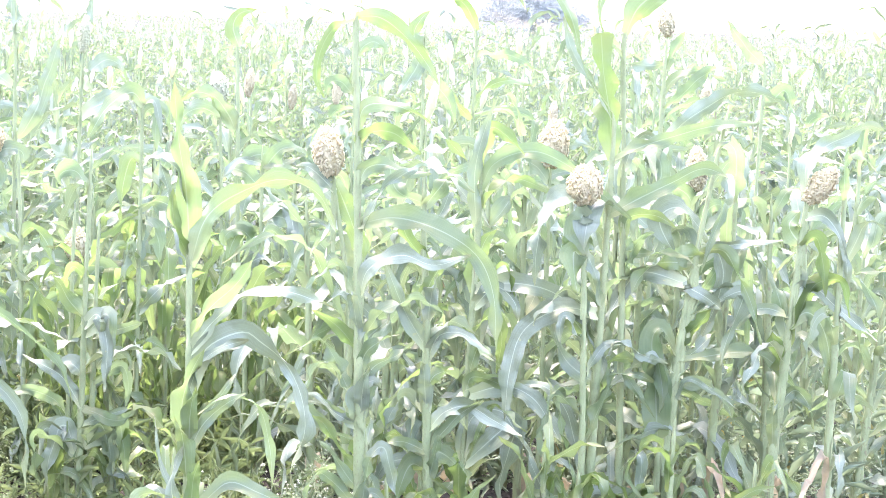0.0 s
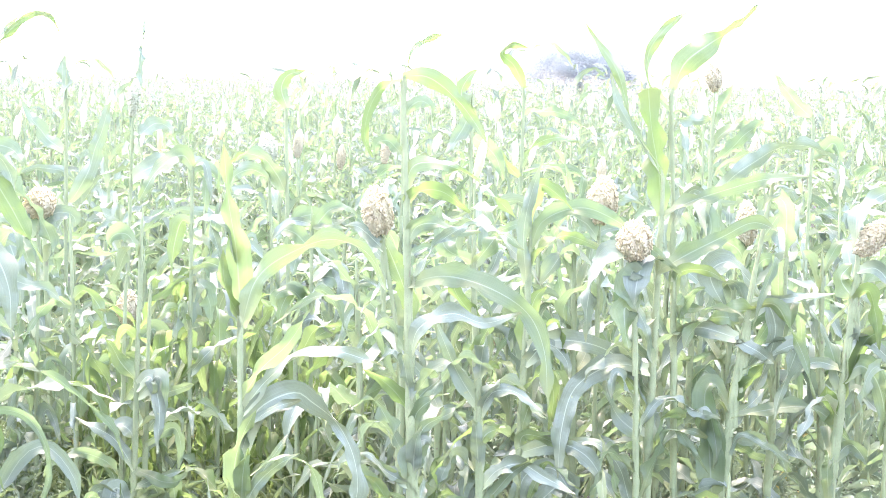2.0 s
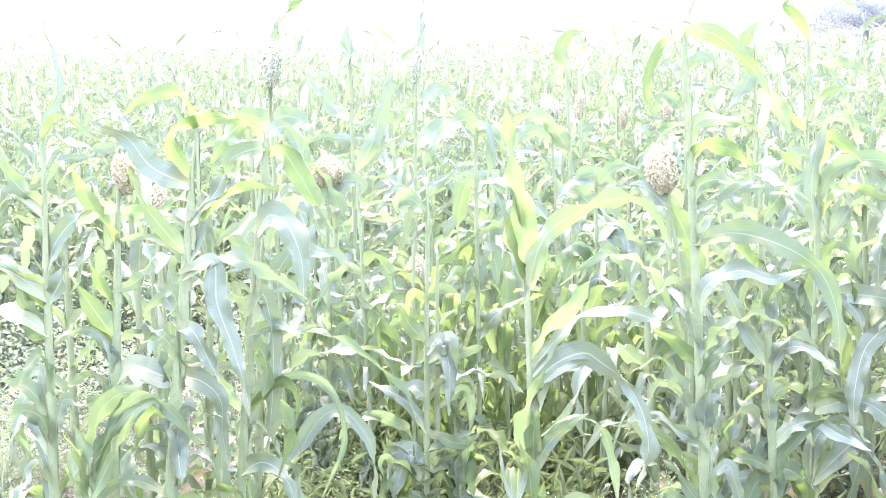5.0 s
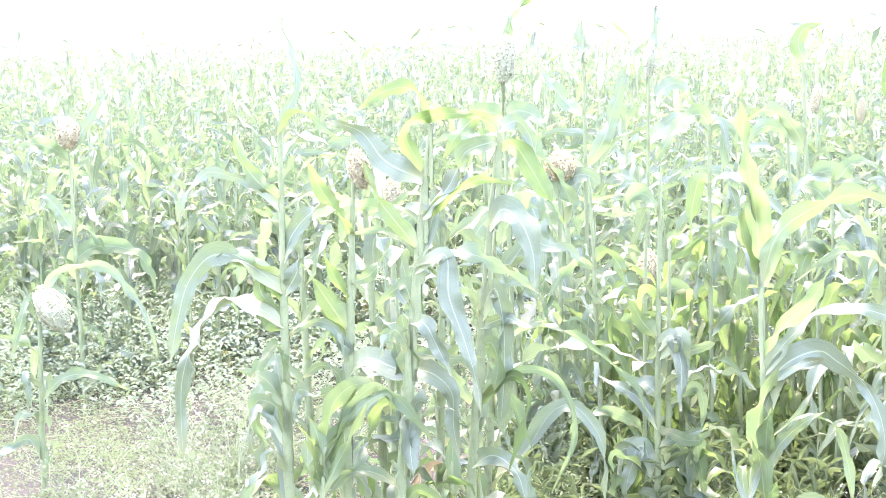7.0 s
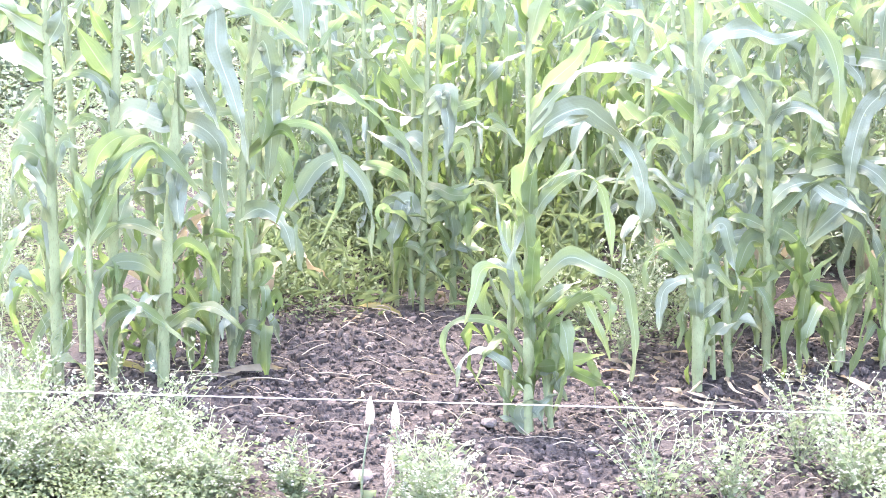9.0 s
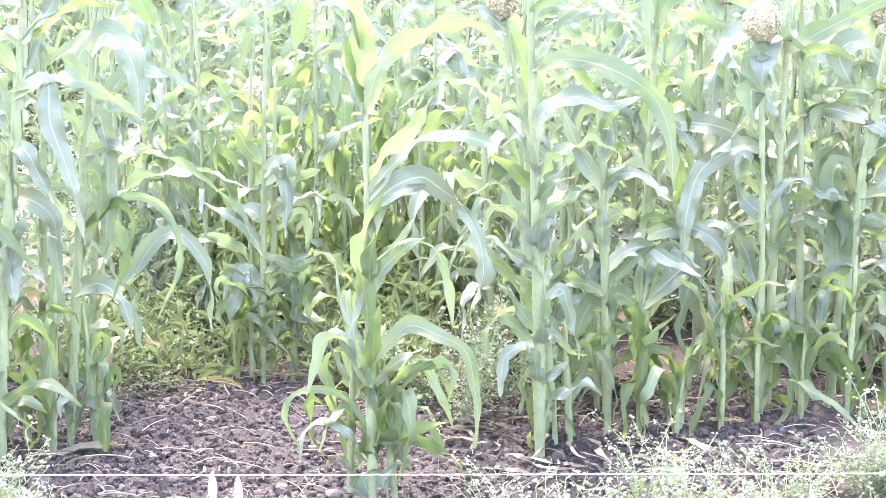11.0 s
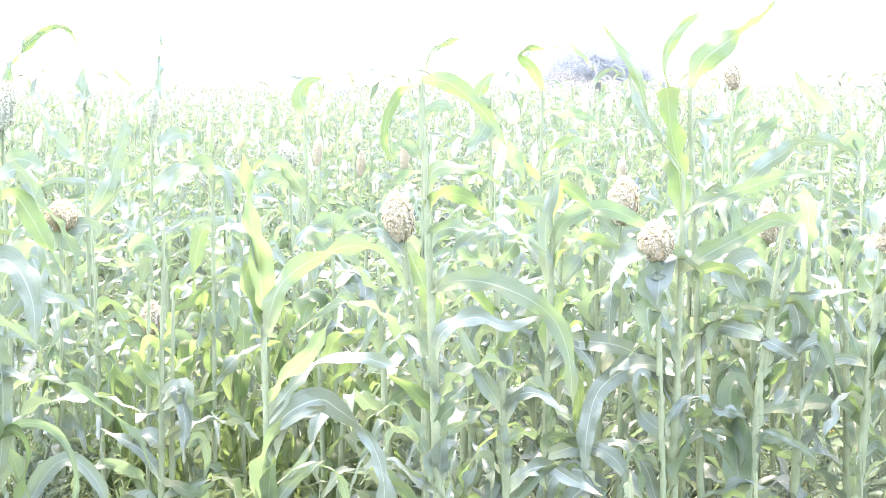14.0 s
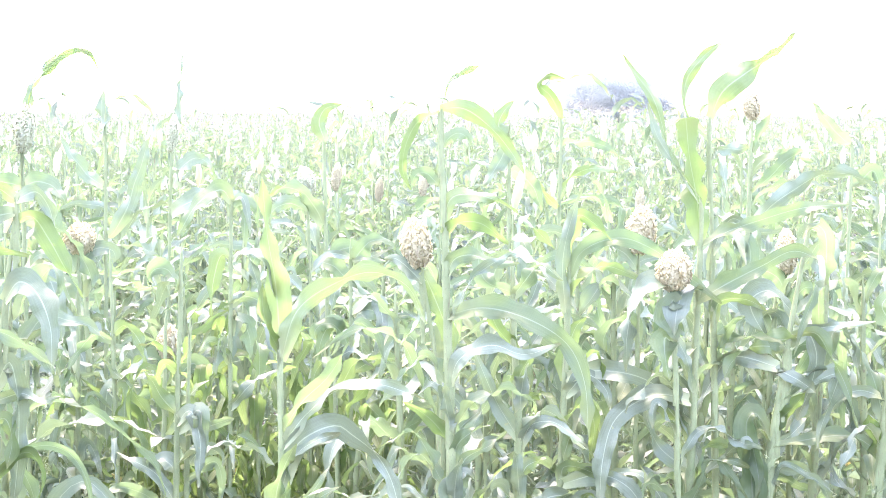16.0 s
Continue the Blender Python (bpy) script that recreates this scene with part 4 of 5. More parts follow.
curl(p, ((0.01, 0.39), (-0.05, 0.48), (-0.10, 0.51), (-0.16, 0.54)), 0.038, 33, 33)
curl(p, ((0.00, 0.32), (0.06, 0.34), (0.08, 0.28), (0.09, 0.21)), 0.044, 24, 21)
curl(p, ((0.00, 0.24), (-0.05, 0.31), (-0.09, 0.33), (-0.11, 0.23)), 0.041, 24, 21)
curl(p, ((0.01, 0.34), (0.08, 0.37), (0.15, 0.39)), 0.024, 24, 24)
curl(p, ((0.02, 0.76), (-0.02, 0.79), (-0.04, 0.76), (-0.07, 0.68)), 0.040, -18, -15)
leaf(p, 0.60, -25, 18, 67, 0.26, 0.056, 0.21, 61, 150, 0.35)
leaf(p, 0.28, 25, 29, 21, 0.27, 0.056, 3.82, 61, 111, 0.27)
leaf(p, 0.25, 190, 78, 64, 0.31, 0.052, 1.56, -73, 150, 0.33)
leaf(p, 0.48, 171, 111, -106, 0.13, 0.051, 0.79, -52)
leaf(p, 0.39, -17, -20, 71, 0.18, 0.040, 2.69, 53)
leaf(p, 1.00, 195, 73, -152, 0.15, 0.055, 2.10, -52)
leaf(p, 0.05, -17, 44, 20, 0.16, 0.037, 5.99, -52)
p = sorghum(-0.80, 5.50, 0.95, (0.017, 0.0), [], None, 0.0073, label="thin sorghum stalk in a clump at the bare soil")
leaf(p, 0.27, 200, 117, -155, 0.17, 0.051, 1.27, -66)
leaf(p, 0.47, 156, 110, -89, 0.14, 0.051, 0.69, -51)
leaf(p, 0.57, 12, 47, -17, 0.16, 0.048, 3.28, -69)
p = sorghum(-0.74, 5.53, 0.92, (0.022, 0.0), [], None, 0.0073, label="thin sorghum stalk in a clump at the bare soil")
curl(p, ((0.01, 0.45), (0.09, 0.50), (0.11, 0.45), (0.10, 0.36)), 0.032, 0, 0)
curl(p, ((0.01, 0.58), (0.09, 0.61), (0.15, 0.63)), 0.038, 33, 33)
leaf(p, 0.29, -15, 47, 32, 0.28, 0.052, 4.30, 63, 124, 0.34)
leaf(p, 0.49, -14, 60, -119, 0.16, 0.052, 1.78, -63)
leaf(p, 0.13, -16, 45, -112, 0.16, 0.044, 3.47, 56)
p = sorghum(-1.32, 6.20, 1.38, (-0.018, 0.0), [], (0.145, 0.062, 7, GREEN_GRAIN), 0.0073, label="tall sorghum plant with a slim green seed head")
curl(p, ((-0.01, 1.40), (-0.00, 1.51), (0.01, 1.58), (0.05, 1.64), (0.09, 1.68)), 0.036, 3, -10)
curl(p, ((-0.01, 1.40), (0.02, 1.57), (0.10, 1.66), (0.16, 1.69), (0.20, 1.68), (0.23, 1.63)), 0.033, -10, -14, neck=0.5)
leaf(p, 1.26, -14, 40, -66, 0.17, 0.070, 0.73, 66)
leaf(p, 1.26, 160, 16, -25, 0.16, 0.062, 1.38, 62)
leaf(p, 1.13, -23, 140, -80, 0.43, 0.075, 0.22, -58)
leaf(p, 1.02, -18, -14, -102, 0.30, 0.083, 0.72, 56)
leaf(p, 0.95, 189, 7, -94, 0.24, 0.075, 0.58, -63)
p = sorghum(-1.18, 6.80, 1.53, (0.004, 0.0), [], None, 0.0073, label="tall sorghum plant with a rolled green leaf at its tip")
leaf(p, 1.39, 159, 81, 100, 0.18, 0.061, 1.22, 75)
leaf(p, 1.24, 206, 23, 71, 0.24, 0.055, 0.78, -69)
leaf(p, 1.06, -22, 19, 76, 0.42, 0.059, 0.25, -64)
leaf(p, 1.02, 197, 70, -85, 0.22, 0.068, 0.61, -53)
p = sorghum(-1.07, 7.50, 1.36, (0.024, 0.0), [], (0.130, 0.040, 6, GREEN_GRAIN), 0.0059, label="tall slim sorghum plant over the crop")
leaf(p, 1.36, 24, 81, 87, 0.37, 0.022, 1.08, -73)
leaf(p, 1.21, -24, 62, -97, 0.26, 0.075, 2.35, 69)
leaf(p, 1.10, -19, 35, -110, 0.41, 0.080, 2.41, 62)
p = sorghum(-0.38, 6.60, 1.43, (-0.024, 0.0), [], None, 0.0073, label="sorghum plant with a pale seed head and bright leaf")
curl(p, ((-0.02, 1.13), (-0.09, 1.21), (-0.15, 1.24), (-0.22, 1.21)), 0.041, -25, -20)
curl(p, ((-0.02, 1.40), (-0.04, 1.47), (-0.02, 1.51), (0.04, 1.53)), 0.047, -20, -10)
leaf(p, 1.12, 198, 59, -79, 0.25, 0.062, 3.02, 53)
leaf(p, 1.00, 16, 50, -98, 0.19, 0.062, 1.47, 60)
p = sorghum(0.94, 6.20, 1.50, (0.040, 0.0), [], (0.080, 0.046, -9, GRAIN), 0.0073, label="tall sorghum plant with a tan seed head on a bent neck")
curl(p, ((0.04, 1.38), (0.06, 1.43), (0.09, 1.48), (0.11, 1.52)), 0.036, -5, -5)
curl(p, ((0.03, 1.30), (0.07, 1.35), (0.15, 1.38), (0.24, 1.35)), 0.040, 0, 3)
leaf(p, 1.40, 168, -100, 9, 0.13, 0.033, 0.10, 58)
leaf(p, 1.25, -9, 44, -37, 0.28, 0.046, 4.69, -53)
leaf(p, 1.13, -13, 51, -113, 0.57, 0.053, 2.23, -58)
leaf(p, 1.00, 154, 141, -46, 0.23, 0.058, 1.05, -69)
p = sorghum(0.55, 5.50, 1.12, (0.004, 0.0), [], (0.125, 0.078, 5, GRAIN), 0.0079, label="sorghum plant with a plump tan seed head behind grey leaves")
leaf(p, 1.06, 201, 63, -2, 0.15, 0.051, 1.16, -52)
leaf(p, 0.99, -15, 81, -111, 0.18, 0.055, 1.29, 58)
leaf(p, 0.86, 206, 97, -122, 0.21, 0.063, 0.97, 54)
p = sorghum(0.64, 5.15, 1.05, (-0.026, 0.0), [], (0.095, 0.085, -3, GRAIN), 0.0086, label="sorghum plant with a round tan head half wrapped by a leaf")
curl(p, ((-0.02, 0.99), (-0.03, 1.01), (-0.04, 0.97), (-0.02, 0.90)), 0.070, 12, 9)
curl(p, ((-0.03, 1.05), (-0.09, 1.05), (-0.13, 1.00), (-0.15, 0.91), (-0.15, 0.81)), 0.075, 30, 19)
curl(p, ((-0.02, 0.88), (-0.05, 0.91), (-0.05, 0.85), (-0.04, 0.80)), 0.076, -12, -10)
curl(p, ((-0.02, 0.91), (0.01, 0.85), (0.03, 0.76)), 0.039, -5, 0)
p = sorghum(1.03, 5.70, 1.05, (-0.021, 0.0), [], (0.120, 0.055, -3, GRAIN), 0.0073, label="sorghum plant with a narrow tan seed head")
leaf(p, 0.98, 198, 67, -148, 0.19, 0.053, 1.88, 60)
leaf(p, 0.91, 19, 81, -128, 0.18, 0.053, 1.99, 68)
leaf(p, 1.01, 18, 80, -91, 0.17, 0.061, 3.76, -66)
p = sorghum(-0.93, 6.60, 0.67, (-0.004, 0.0), [], (0.110, 0.070, 1, GRAIN), 0.0073, label="sorghum plant with a low brown seed head")
leaf(p, 0.61, 170, 78, -117, 0.22, 0.066, 1.06, -52)
leaf(p, 0.57, 22, 36, 74, 0.27, 0.066, 0.66, 55, 144, 0.41)
p = sorghum(-3.50, 7.60, 1.12, (-0.017, 0.0), [], (0.120, 0.090, -2, GRAIN), 0.0079, label="sorghum plant with a pale head beside the weedy patch")
leaf(p, 1.06, 206, 38, -35, 0.25, 0.066, 1.76, -65)
leaf(p, 1.09, 23, 53, 60, 0.29, 0.051, 0.29, -70)
leaf(p, 0.76, 170, 48, -138, 0.25, 0.066, 8.00, -67)
leaf(p, 0.56, 18, 141, -27, 0.55, 0.086, 0.86, 52, 64, 0.10)
p = sorghum(-2.93, 6.00, 0.72, (0.020, 0.0), [], (0.160, 0.100, 145, GREEN_GRAIN), 0.0086, label="sorghum plant with a large drooping pale head")
curl(p, ((0.02, 0.66), (0.08, 0.77), (0.25, 0.79), (0.33, 0.70), (0.39, 0.59), (0.41, 0.47)), 0.039, 7, 12)
curl(p, ((0.02, 0.61), (-0.01, 0.68), (-0.04, 0.58), (-0.06, 0.50)), 0.043, 18, 15)
curl(p, ((0.01, 0.33), (0.09, 0.41), (0.20, 0.43), (0.35, 0.38)), 0.038, 24, 24)
curl(p, ((0.01, 0.47), (-0.04, 0.53), (-0.10, 0.55), (-0.14, 0.56)), 0.037, -20, -20)
p = sorghum(0.39, 6.80, 1.50, (0.019, 0.0), [], None, 0.0053, label="slim sorghum plant with a folded leaf high over the crop")
curl(p, ((0.02, 1.48), (-0.02, 1.56), (-0.06, 1.60), (-0.03, 1.63), (0.03, 1.62)), 0.037, -20, -10)
curl(p, ((0.01, 1.19), (0.06, 1.28), (0.14, 1.31), (0.23, 1.29)), 0.038, -22, -20)
curl(p, ((0.01, 1.17), (-0.03, 1.21), (-0.09, 1.29)), 0.038, -25, -20)
leaf(p, 1.39, 24, 23, -38, 0.24, 0.045, 0.83, -62)
p = sorghum(1.40, 6.80, 1.41, (0.022, 0.0), [], None, 0.0066, label="tall sorghum plant with a lance-shaped leaf over the crop")
leaf(p, 1.40, 207, 26, 49, 0.22, 0.050, 0.59, 50)
leaf(p, 1.25, 9, 21, 82, 0.23, 0.059, 0.55, 61, 138, 0.41)
p = sorghum(-1.53, 5.60, 1.00, (-0.033, 0.0), [], (0.110, 0.050, 5, GRAIN), 0.0066, label="sorghum plant with a thin tan head behind the clump")
leaf(p, 0.95, 192, 39, 115, 0.22, 0.056, 0.99, -62)
leaf(p, 0.90, 9, 63, -137, 0.18, 0.056, 3.26, 65)
p = sorghum(-0.50, 7.60, 1.19, (-0.028, 0.0), [], (0.100, 0.062, -7, GREEN_GRAIN), 0.0066, label="sorghum plant with a small pale head")
leaf(p, 1.10, 189, 69, -106, 0.22, 0.061, 1.02, 61)
p = sorghum(-1.17, 6.20, 1.06, (0.010, 0.0), [], (0.090, 0.090, 6, GRAIN), 0.0073, label="sorghum plant with a fuzzy pale head in the crop")
curl(p, ((0.00, 0.56), (0.04, 0.57), (0.08, 0.52)), 0.040, 12, 12)
curl(p, ((0.00, 0.53), (-0.04, 0.57), (-0.07, 0.55), (-0.10, 0.47)), 0.042, -20, -20)
leaf(p, 0.99, 191, 58, -80, 0.19, 0.058, 1.58, -55)
leaf(p, 1.01, 14, 58, -134, 0.17, 0.058, 2.01, 68)
p = sorghum(-0.02, 6.90, 1.56, (0.016, 0.0), [], None, 0.0033, label="slim sorghum plant with one thin leaf over the crop")
curl(p, ((0.02, 1.52), (0.04, 1.61), (0.11, 1.65), (0.19, 1.67)), 0.027, -18, -12, neck=0.35)
leaf(p, 1.38, -17, 63, -119, 0.15, 0.046, 1.69, -68)
leaf(p, 1.24, 199, 57, -123, 0.15, 0.055, 1.91, -60)
p = sorghum(0.21, 6.40, 1.49, (0.006, 0.0), [], None, 0.0053, label="slim sorghum plant with a rounded top leaf")
curl(p, ((0.01, 1.39), (-0.03, 1.46), (-0.01, 1.51), (0.02, 1.54)), 0.058, -18, -15)
leaf(p, 1.39, 205, -62, -54, 0.16, 0.056, 0.29, -68)
leaf(p, 1.32, 21, -27, -78, 0.19, 0.056, 0.98, -68)
p = sorghum(-0.29, 6.20, 1.10, (-0.005, 0.0), [], None, 0.0066, label="leafy sorghum plant standing in the crop")
curl(p, ((-0.00, 0.86), (0.07, 0.91), (0.10, 0.84), (0.07, 0.71)), 0.047, 27, 21)
curl(p, ((-0.00, 1.03), (0.04, 1.03), (0.11, 1.03)), 0.029, 30, 30)
curl(p, ((-0.00, 1.04), (-0.07, 1.05), (-0.13, 0.99)), 0.028, 27, 24)
curl(p, ((-0.00, 0.79), (-0.06, 0.83), (-0.09, 0.79), (-0.11, 0.70)), 0.042, -20, -20)
curl(p, ((-0.00, 0.67), (0.05, 0.70), (0.11, 0.72), (0.18, 0.71)), 0.042, -22, -20)
curl(p, ((-0.00, 0.67), (-0.04, 0.71), (-0.00, 0.74), (0.07, 0.69)), 0.045, 30, 27)
leaf(p, 1.01, 17, 73, -63, 0.20, 0.054, 1.46, 68)
leaf(p, 0.96, 167, 50, -87, 0.16, 0.054, 2.56, -68)
leaf(p, 0.85, -23, 69, -96, 0.20, 0.062, 0.71, 62)
leaf(p, 0.74, 206, 74, -129, 0.21, 0.062, 2.08, -62)
p = sorghum(-0.66, 6.00, 1.27, (0.007, 0.0), [], None, 0.0066, label="sorghum plant with an arched grey leaf in the crop")
curl(p, ((0.01, 1.22), (-0.02, 1.26), (-0.09, 1.22), (-0.15, 1.12)), 0.057, 24, 24)
curl(p, ((0.01, 1.23), (0.04, 1.24), (0.06, 1.18), (0.07, 1.11)), 0.024, 6, 3)
curl(p, ((0.01, 1.04), (-0.02, 1.06), (-0.05, 0.98), (-0.06, 0.86)), 0.046, -25, -25)
curl(p, ((0.01, 1.04), (0.06, 1.07), (0.11, 1.05)), 0.039, 36, 36)
curl(p, ((0.00, 0.90), (0.05, 0.93), (0.10, 0.91), (0.16, 0.84)), 0.042, 24, 24)
curl(p, ((0.00, 0.72), (-0.02, 0.77), (-0.06, 0.79), (-0.09, 0.75)), 0.041, -20, -20)
curl(p, ((0.00, 0.58), (0.06, 0.65), (0.10, 0.68), (0.15, 0.70)), 0.043, 30, 24)
leaf(p, 1.18, 10, 111, -137, 0.14, 0.052, 0.83, -53)
leaf(p, 0.87, 20, 138, -104, 0.17, 0.064, 0.18, 52)
p = sorghum(-1.00, 6.00, 1.08, (-0.028, 0.0), [], None, 0.0066, label="sorghum plant with a yellowish arched leaf in the crop")
curl(p, ((-0.02, 0.79), (-0.07, 0.81), (-0.14, 0.74), (-0.19, 0.64)), 0.042, 9, 9)
curl(p, ((-0.02, 0.81), (0.02, 0.84), (0.07, 0.79), (0.09, 0.72)), 0.049, -25, -22)
curl(p, ((-0.01, 0.62), (-0.03, 0.65), (-0.05, 0.56), (-0.05, 0.45)), 0.045, 24, 21)
curl(p, ((-0.01, 0.62), (0.01, 0.65), (0.02, 0.54), (0.01, 0.44)), 0.044, -20, -20)
curl(p, ((-0.01, 0.68), (0.01, 0.68), (0.07, 0.72), (0.12, 0.73)), 0.039, 30, 24)
curl(p, ((-0.01, 0.51), (0.02, 0.58), (0.06, 0.56), (0.08, 0.47)), 0.037, -22, -20)


# the small lower leaves of the front plants
rng = np.random.default_rng(13)
for plant in [o for o in scene.objects if o.name.startswith("sorghum_plant") and o.location.y < 7.8]:
    h = plant["tall"][0]
    for r in chance_leaves(rng, h, 2 if plant.location.y < 4.46 or 5.4 < plant.location.y < 5.6 else 7, share=0.7):
        leaf(plant, r[0], r[1], r[2], r[3], r[4] * 0.8, r[5] * 0.8, r[6], r[7] * 1.8, r[13], r[14])

# leafy plants that close the front row
rng = np.random.default_rng(17)
for x, y, h in ((0.14, 5.45, 1.0), (0.50, 5.55, 1.1), (0.34, 5.6, 1.05), (0.72, 5.5, 1.1), (0.92, 5.6, 1.0), (1.04, 5.5, 1.1),
                (1.22, 5.55, 1.05), (1.34, 5.3, 1.1), (0.24, 5.4, 0.85), (0.1, 5.6, 0.9), (-1.62, 4.95, 1.1), (-1.42, 4.98, 1.15), (-1.2, 5.2, 1.0), (-1.5, 5.35, 1.1), (-1.3, 5.05, 1.15), (0.0, 5.3, 0.95), (-0.1, 5.6, 1.0), (0.82, 5.65, 0.9)):
    rows = [(r[0], r[1], r[2], r[3] - 15, r[4] * rng.uniform(1.1, 1.6), r[5] * rng.uniform(0.95, 1.3), *r[6:]) for r in chance_leaves(rng, h, 11, n=20, share=1.0)]
    sorghum(x, y, h, (rng.uniform(-0.05, 0.05), rng.uniform(-0.04, 0.04)), rows, None, foot=0.012, shades={0: DRY},
            label="leafy green sorghum plant in the front row with withered lowest leaves")


# young shoots and tillers at the feet of the front row
rng = np.random.default_rng(19)
for x, y in ((0.12, 4.92), (0.30, 4.95), (0.40, 4.98), (0.52, 5.0), (0.62, 5.05), (0.74, 5.1), (0.86, 5.08), (0.98, 5.12), (0.2, 5.2), (1.1, 5.1), (-1.45, 4.72), (-1.36, 4.66),
             (-1.2, 4.72), (-1.1, 4.8), (-1.58, 4.6), (-1.28, 4.8), (-0.42, 4.5), (-0.31, 4.47), (-0.84, 5.5), (-0.68, 5.52), (0.05, 5.0)):
    h = rng.uniform(0.22, 0.5)
    rows = [(r[0] * 0.8, r[1], rng.uniform(66, 88), rng.uniform(-70, 45), r[4] * rng.uniform(0.7, 1.15), rng.uniform(0.018, 0.036), rng.uniform(1.2, 2.4), *r[7:]) for r in chance_leaves(rng, h, 8, n=14, share=1.0)]
    sorghum(x, y, h, (rng.uniform(-0.03, 0.03), rng.uniform(-0.03, 0.03)), rows, None, foot=0.008, label="young sorghum shoot with narrow upright leaves")

# young plants on the open strip behind the front row
rng = np.random.default_rng(23)
for k in range(26):
    x, y, h = -1.1 + 0.98 * (k + rng.uniform(0, 0.9)) / 26, rng.uniform(5.95, 7.0), rng.uniform(0.35, 0.75)
    rows = [(r[0], r[1], rng.uniform(60, 86), rng.uniform(-70, 40), r[4] * rng.uniform(0.9, 1.25), rng.uniform(0.02, 0.04), rng.uniform(1.2, 2.4), *r[7:]) for r in chance_leaves(rng, h, 10, n=14, share=1.0)]
    sorghum(x, y, h, (rng.uniform(-0.03, 0.03), rng.uniform(-0.03, 0.03)), rows, None, foot=0.008, label="young leafy sorghum plant on an open strip of the field")

# plants of the crop that can be told apart, from grown ones: leafy short ones, and taller ones with a seed head
rng = np.random.default_rng(11)
grown = []
for k in range(14):
    headed = k == 6
    h = rng.uniform(1.0, 1.12) if headed else rng.uniform(0.78, 1.0)
    rows = chance_leaves(rng, h, int(rng.integers(14, 18)), n=11, share=0.82 if headed else 1.0)
    head = (rng.uniform(0.10, 0.15), rng.uniform(0.04, 0.065), rng.uniform(-15, 15), [GRAIN, GREEN_GRAIN][k % 2]) if headed else None
    dead = {0: DRY} if k % 2 else {0: YELLOWING}
    grown.append(sorghum(0, 0, h, (rng.uniform(-0.06, 0.06), rng.uniform(-0.06, 0.06)), rows, head, foot=0.012, rng=rng, shades=dead,
                         label="green sorghum plant with a seed head in the crop" if head else "leafy green sorghum plant without a seed head in the crop"))


def in_crop(x, y):
    """Where the crop stands: behind the front plants, not on the weedy patch at its corner."""
    if y < 5.75 + 0.25 * math.sin(x * 4):
        return False
    if -1.12 < x < -0.12 and y < 6.9 + 0.2 * math.sin(x * 9):
        return False
    if x < -1.55 and y < 8.2 + 0.6 * math.sin(x * 2.0) and y > 3:
        return False
    return True


spots, tries = [], 0
while len(spots) < 172 and tries < 9000:
    tries += 1
    y = 5.7 + 5.0 * rng.random() ** 0.9
    x = rng.uniform(-0.42, 0.30) * y
    if in_crop(x, y) and all((x - a) ** 2 + (y - b) ** 2 > 0.25 ** 2 for a, b in spots):
        spots.append((x, y))
for k, (x, y) in enumerate(spots):
    m = Matrix.LocRotScale((x, y, 0), Euler((0, 0, rng.uniform(0, 6.28))), [rng.uniform(0.86, 1.12)] * 3)
    if k < len(grown):
        grown[k].matrix_basis = m if k != 6 else Matrix.Translation((1.9, 10.5, 0))
    else:
        copy_thing(grown[6 if y > 9.8 and rng.random() < 0.04 else [0, 1, 2, 3, 4, 5, 7, 8, 9, 10, 11, 12, 13][int(rng.integers(13))]], m)


# the crop further off
def far_plants(count, near, far, leaves, n, across, seed, heads=0.13, width=(-0.55, 0.42), wide=1.0):
    rng = np.random.default_rng(seed)
    green, seeds = Shell(), [Shell(), Shell()]
    kinds = []
    for k in range(24):
        headed, tall = k < 24 * heads, k > 21 and 9 < near < 100
        h = rng.uniform(1.0, 1.62) if near > 100 else rng.uniform(1.32, 1.56) if tall else rng.uniform(1.06, 1.26) if headed else 0.75 + (0.27 if near < 15 else 0.5) * rng.random() ** 1.5
        one = Shell()
        for row in chance_leaves(rng, h, leaves, n=n, share=0.82 if headed else 1.0, spread=0.95 if near < 9 else 0.8):
            one.add(*blade(row[0], row[1], row[2] + 8, row[3] + 25, row[4], row[5] * (0.9 if near < 9 else 0.72), *row[6:12], n=n, across=across, sway=12, kink=row[13] * 0.6, at=row[14], phase=row[1]))
        one.add(*tube(stalk_line(h if headed else h * 0.8, (0, 0), n=3), np.array([0.010, 0.007, 0.004]), 4), 1)
        kinds.append((one, h, headed))
    for k in range(count):
        y = math.sqrt(near ** 2 + (far ** 2 - near ** 2) * rng.random())
        x = rng.uniform(*width) * y
        if not in_crop(x, y):
            continue
        one, h, headed = kinds[int(rng.integers(24))]
        a, sc = rng.uniform(0, 6.283), rng.uniform(0.85, 1.12)
        c, s = math.cos(a) * sc, math.sin(a) * sc
        mat = np.array([[c * wide, -s * wide, 0], [s * wide, c * wide, 0], [0, 0, sc]])
        for v, f, u, m in zip(one.v, one.f, one.u, one.m):
            green.v.append(v @ mat.T + (x, y, 0))
            green.f.append(f + green.n)
            green.u.append(u)
            green.m.append(m)
        green.n += one.n
        if headed:
            g = seeds[int(rng.integers(2))]
            z = np.linspace(0, 1, 4)
            r = np.array([0.006, 0.021, 0.020, 0.004]) * rng.uniform(0.6, 1.1)
            ln, tx, ty = rng.uniform(0.10, 0.17), rng.normal(0, 0.025), rng.normal(0, 0.025)
            g.add(*tube(np.stack([x + tx * z, y + ty * z, h * sc + ln * z], -1), r, 5))
    return green, seeds


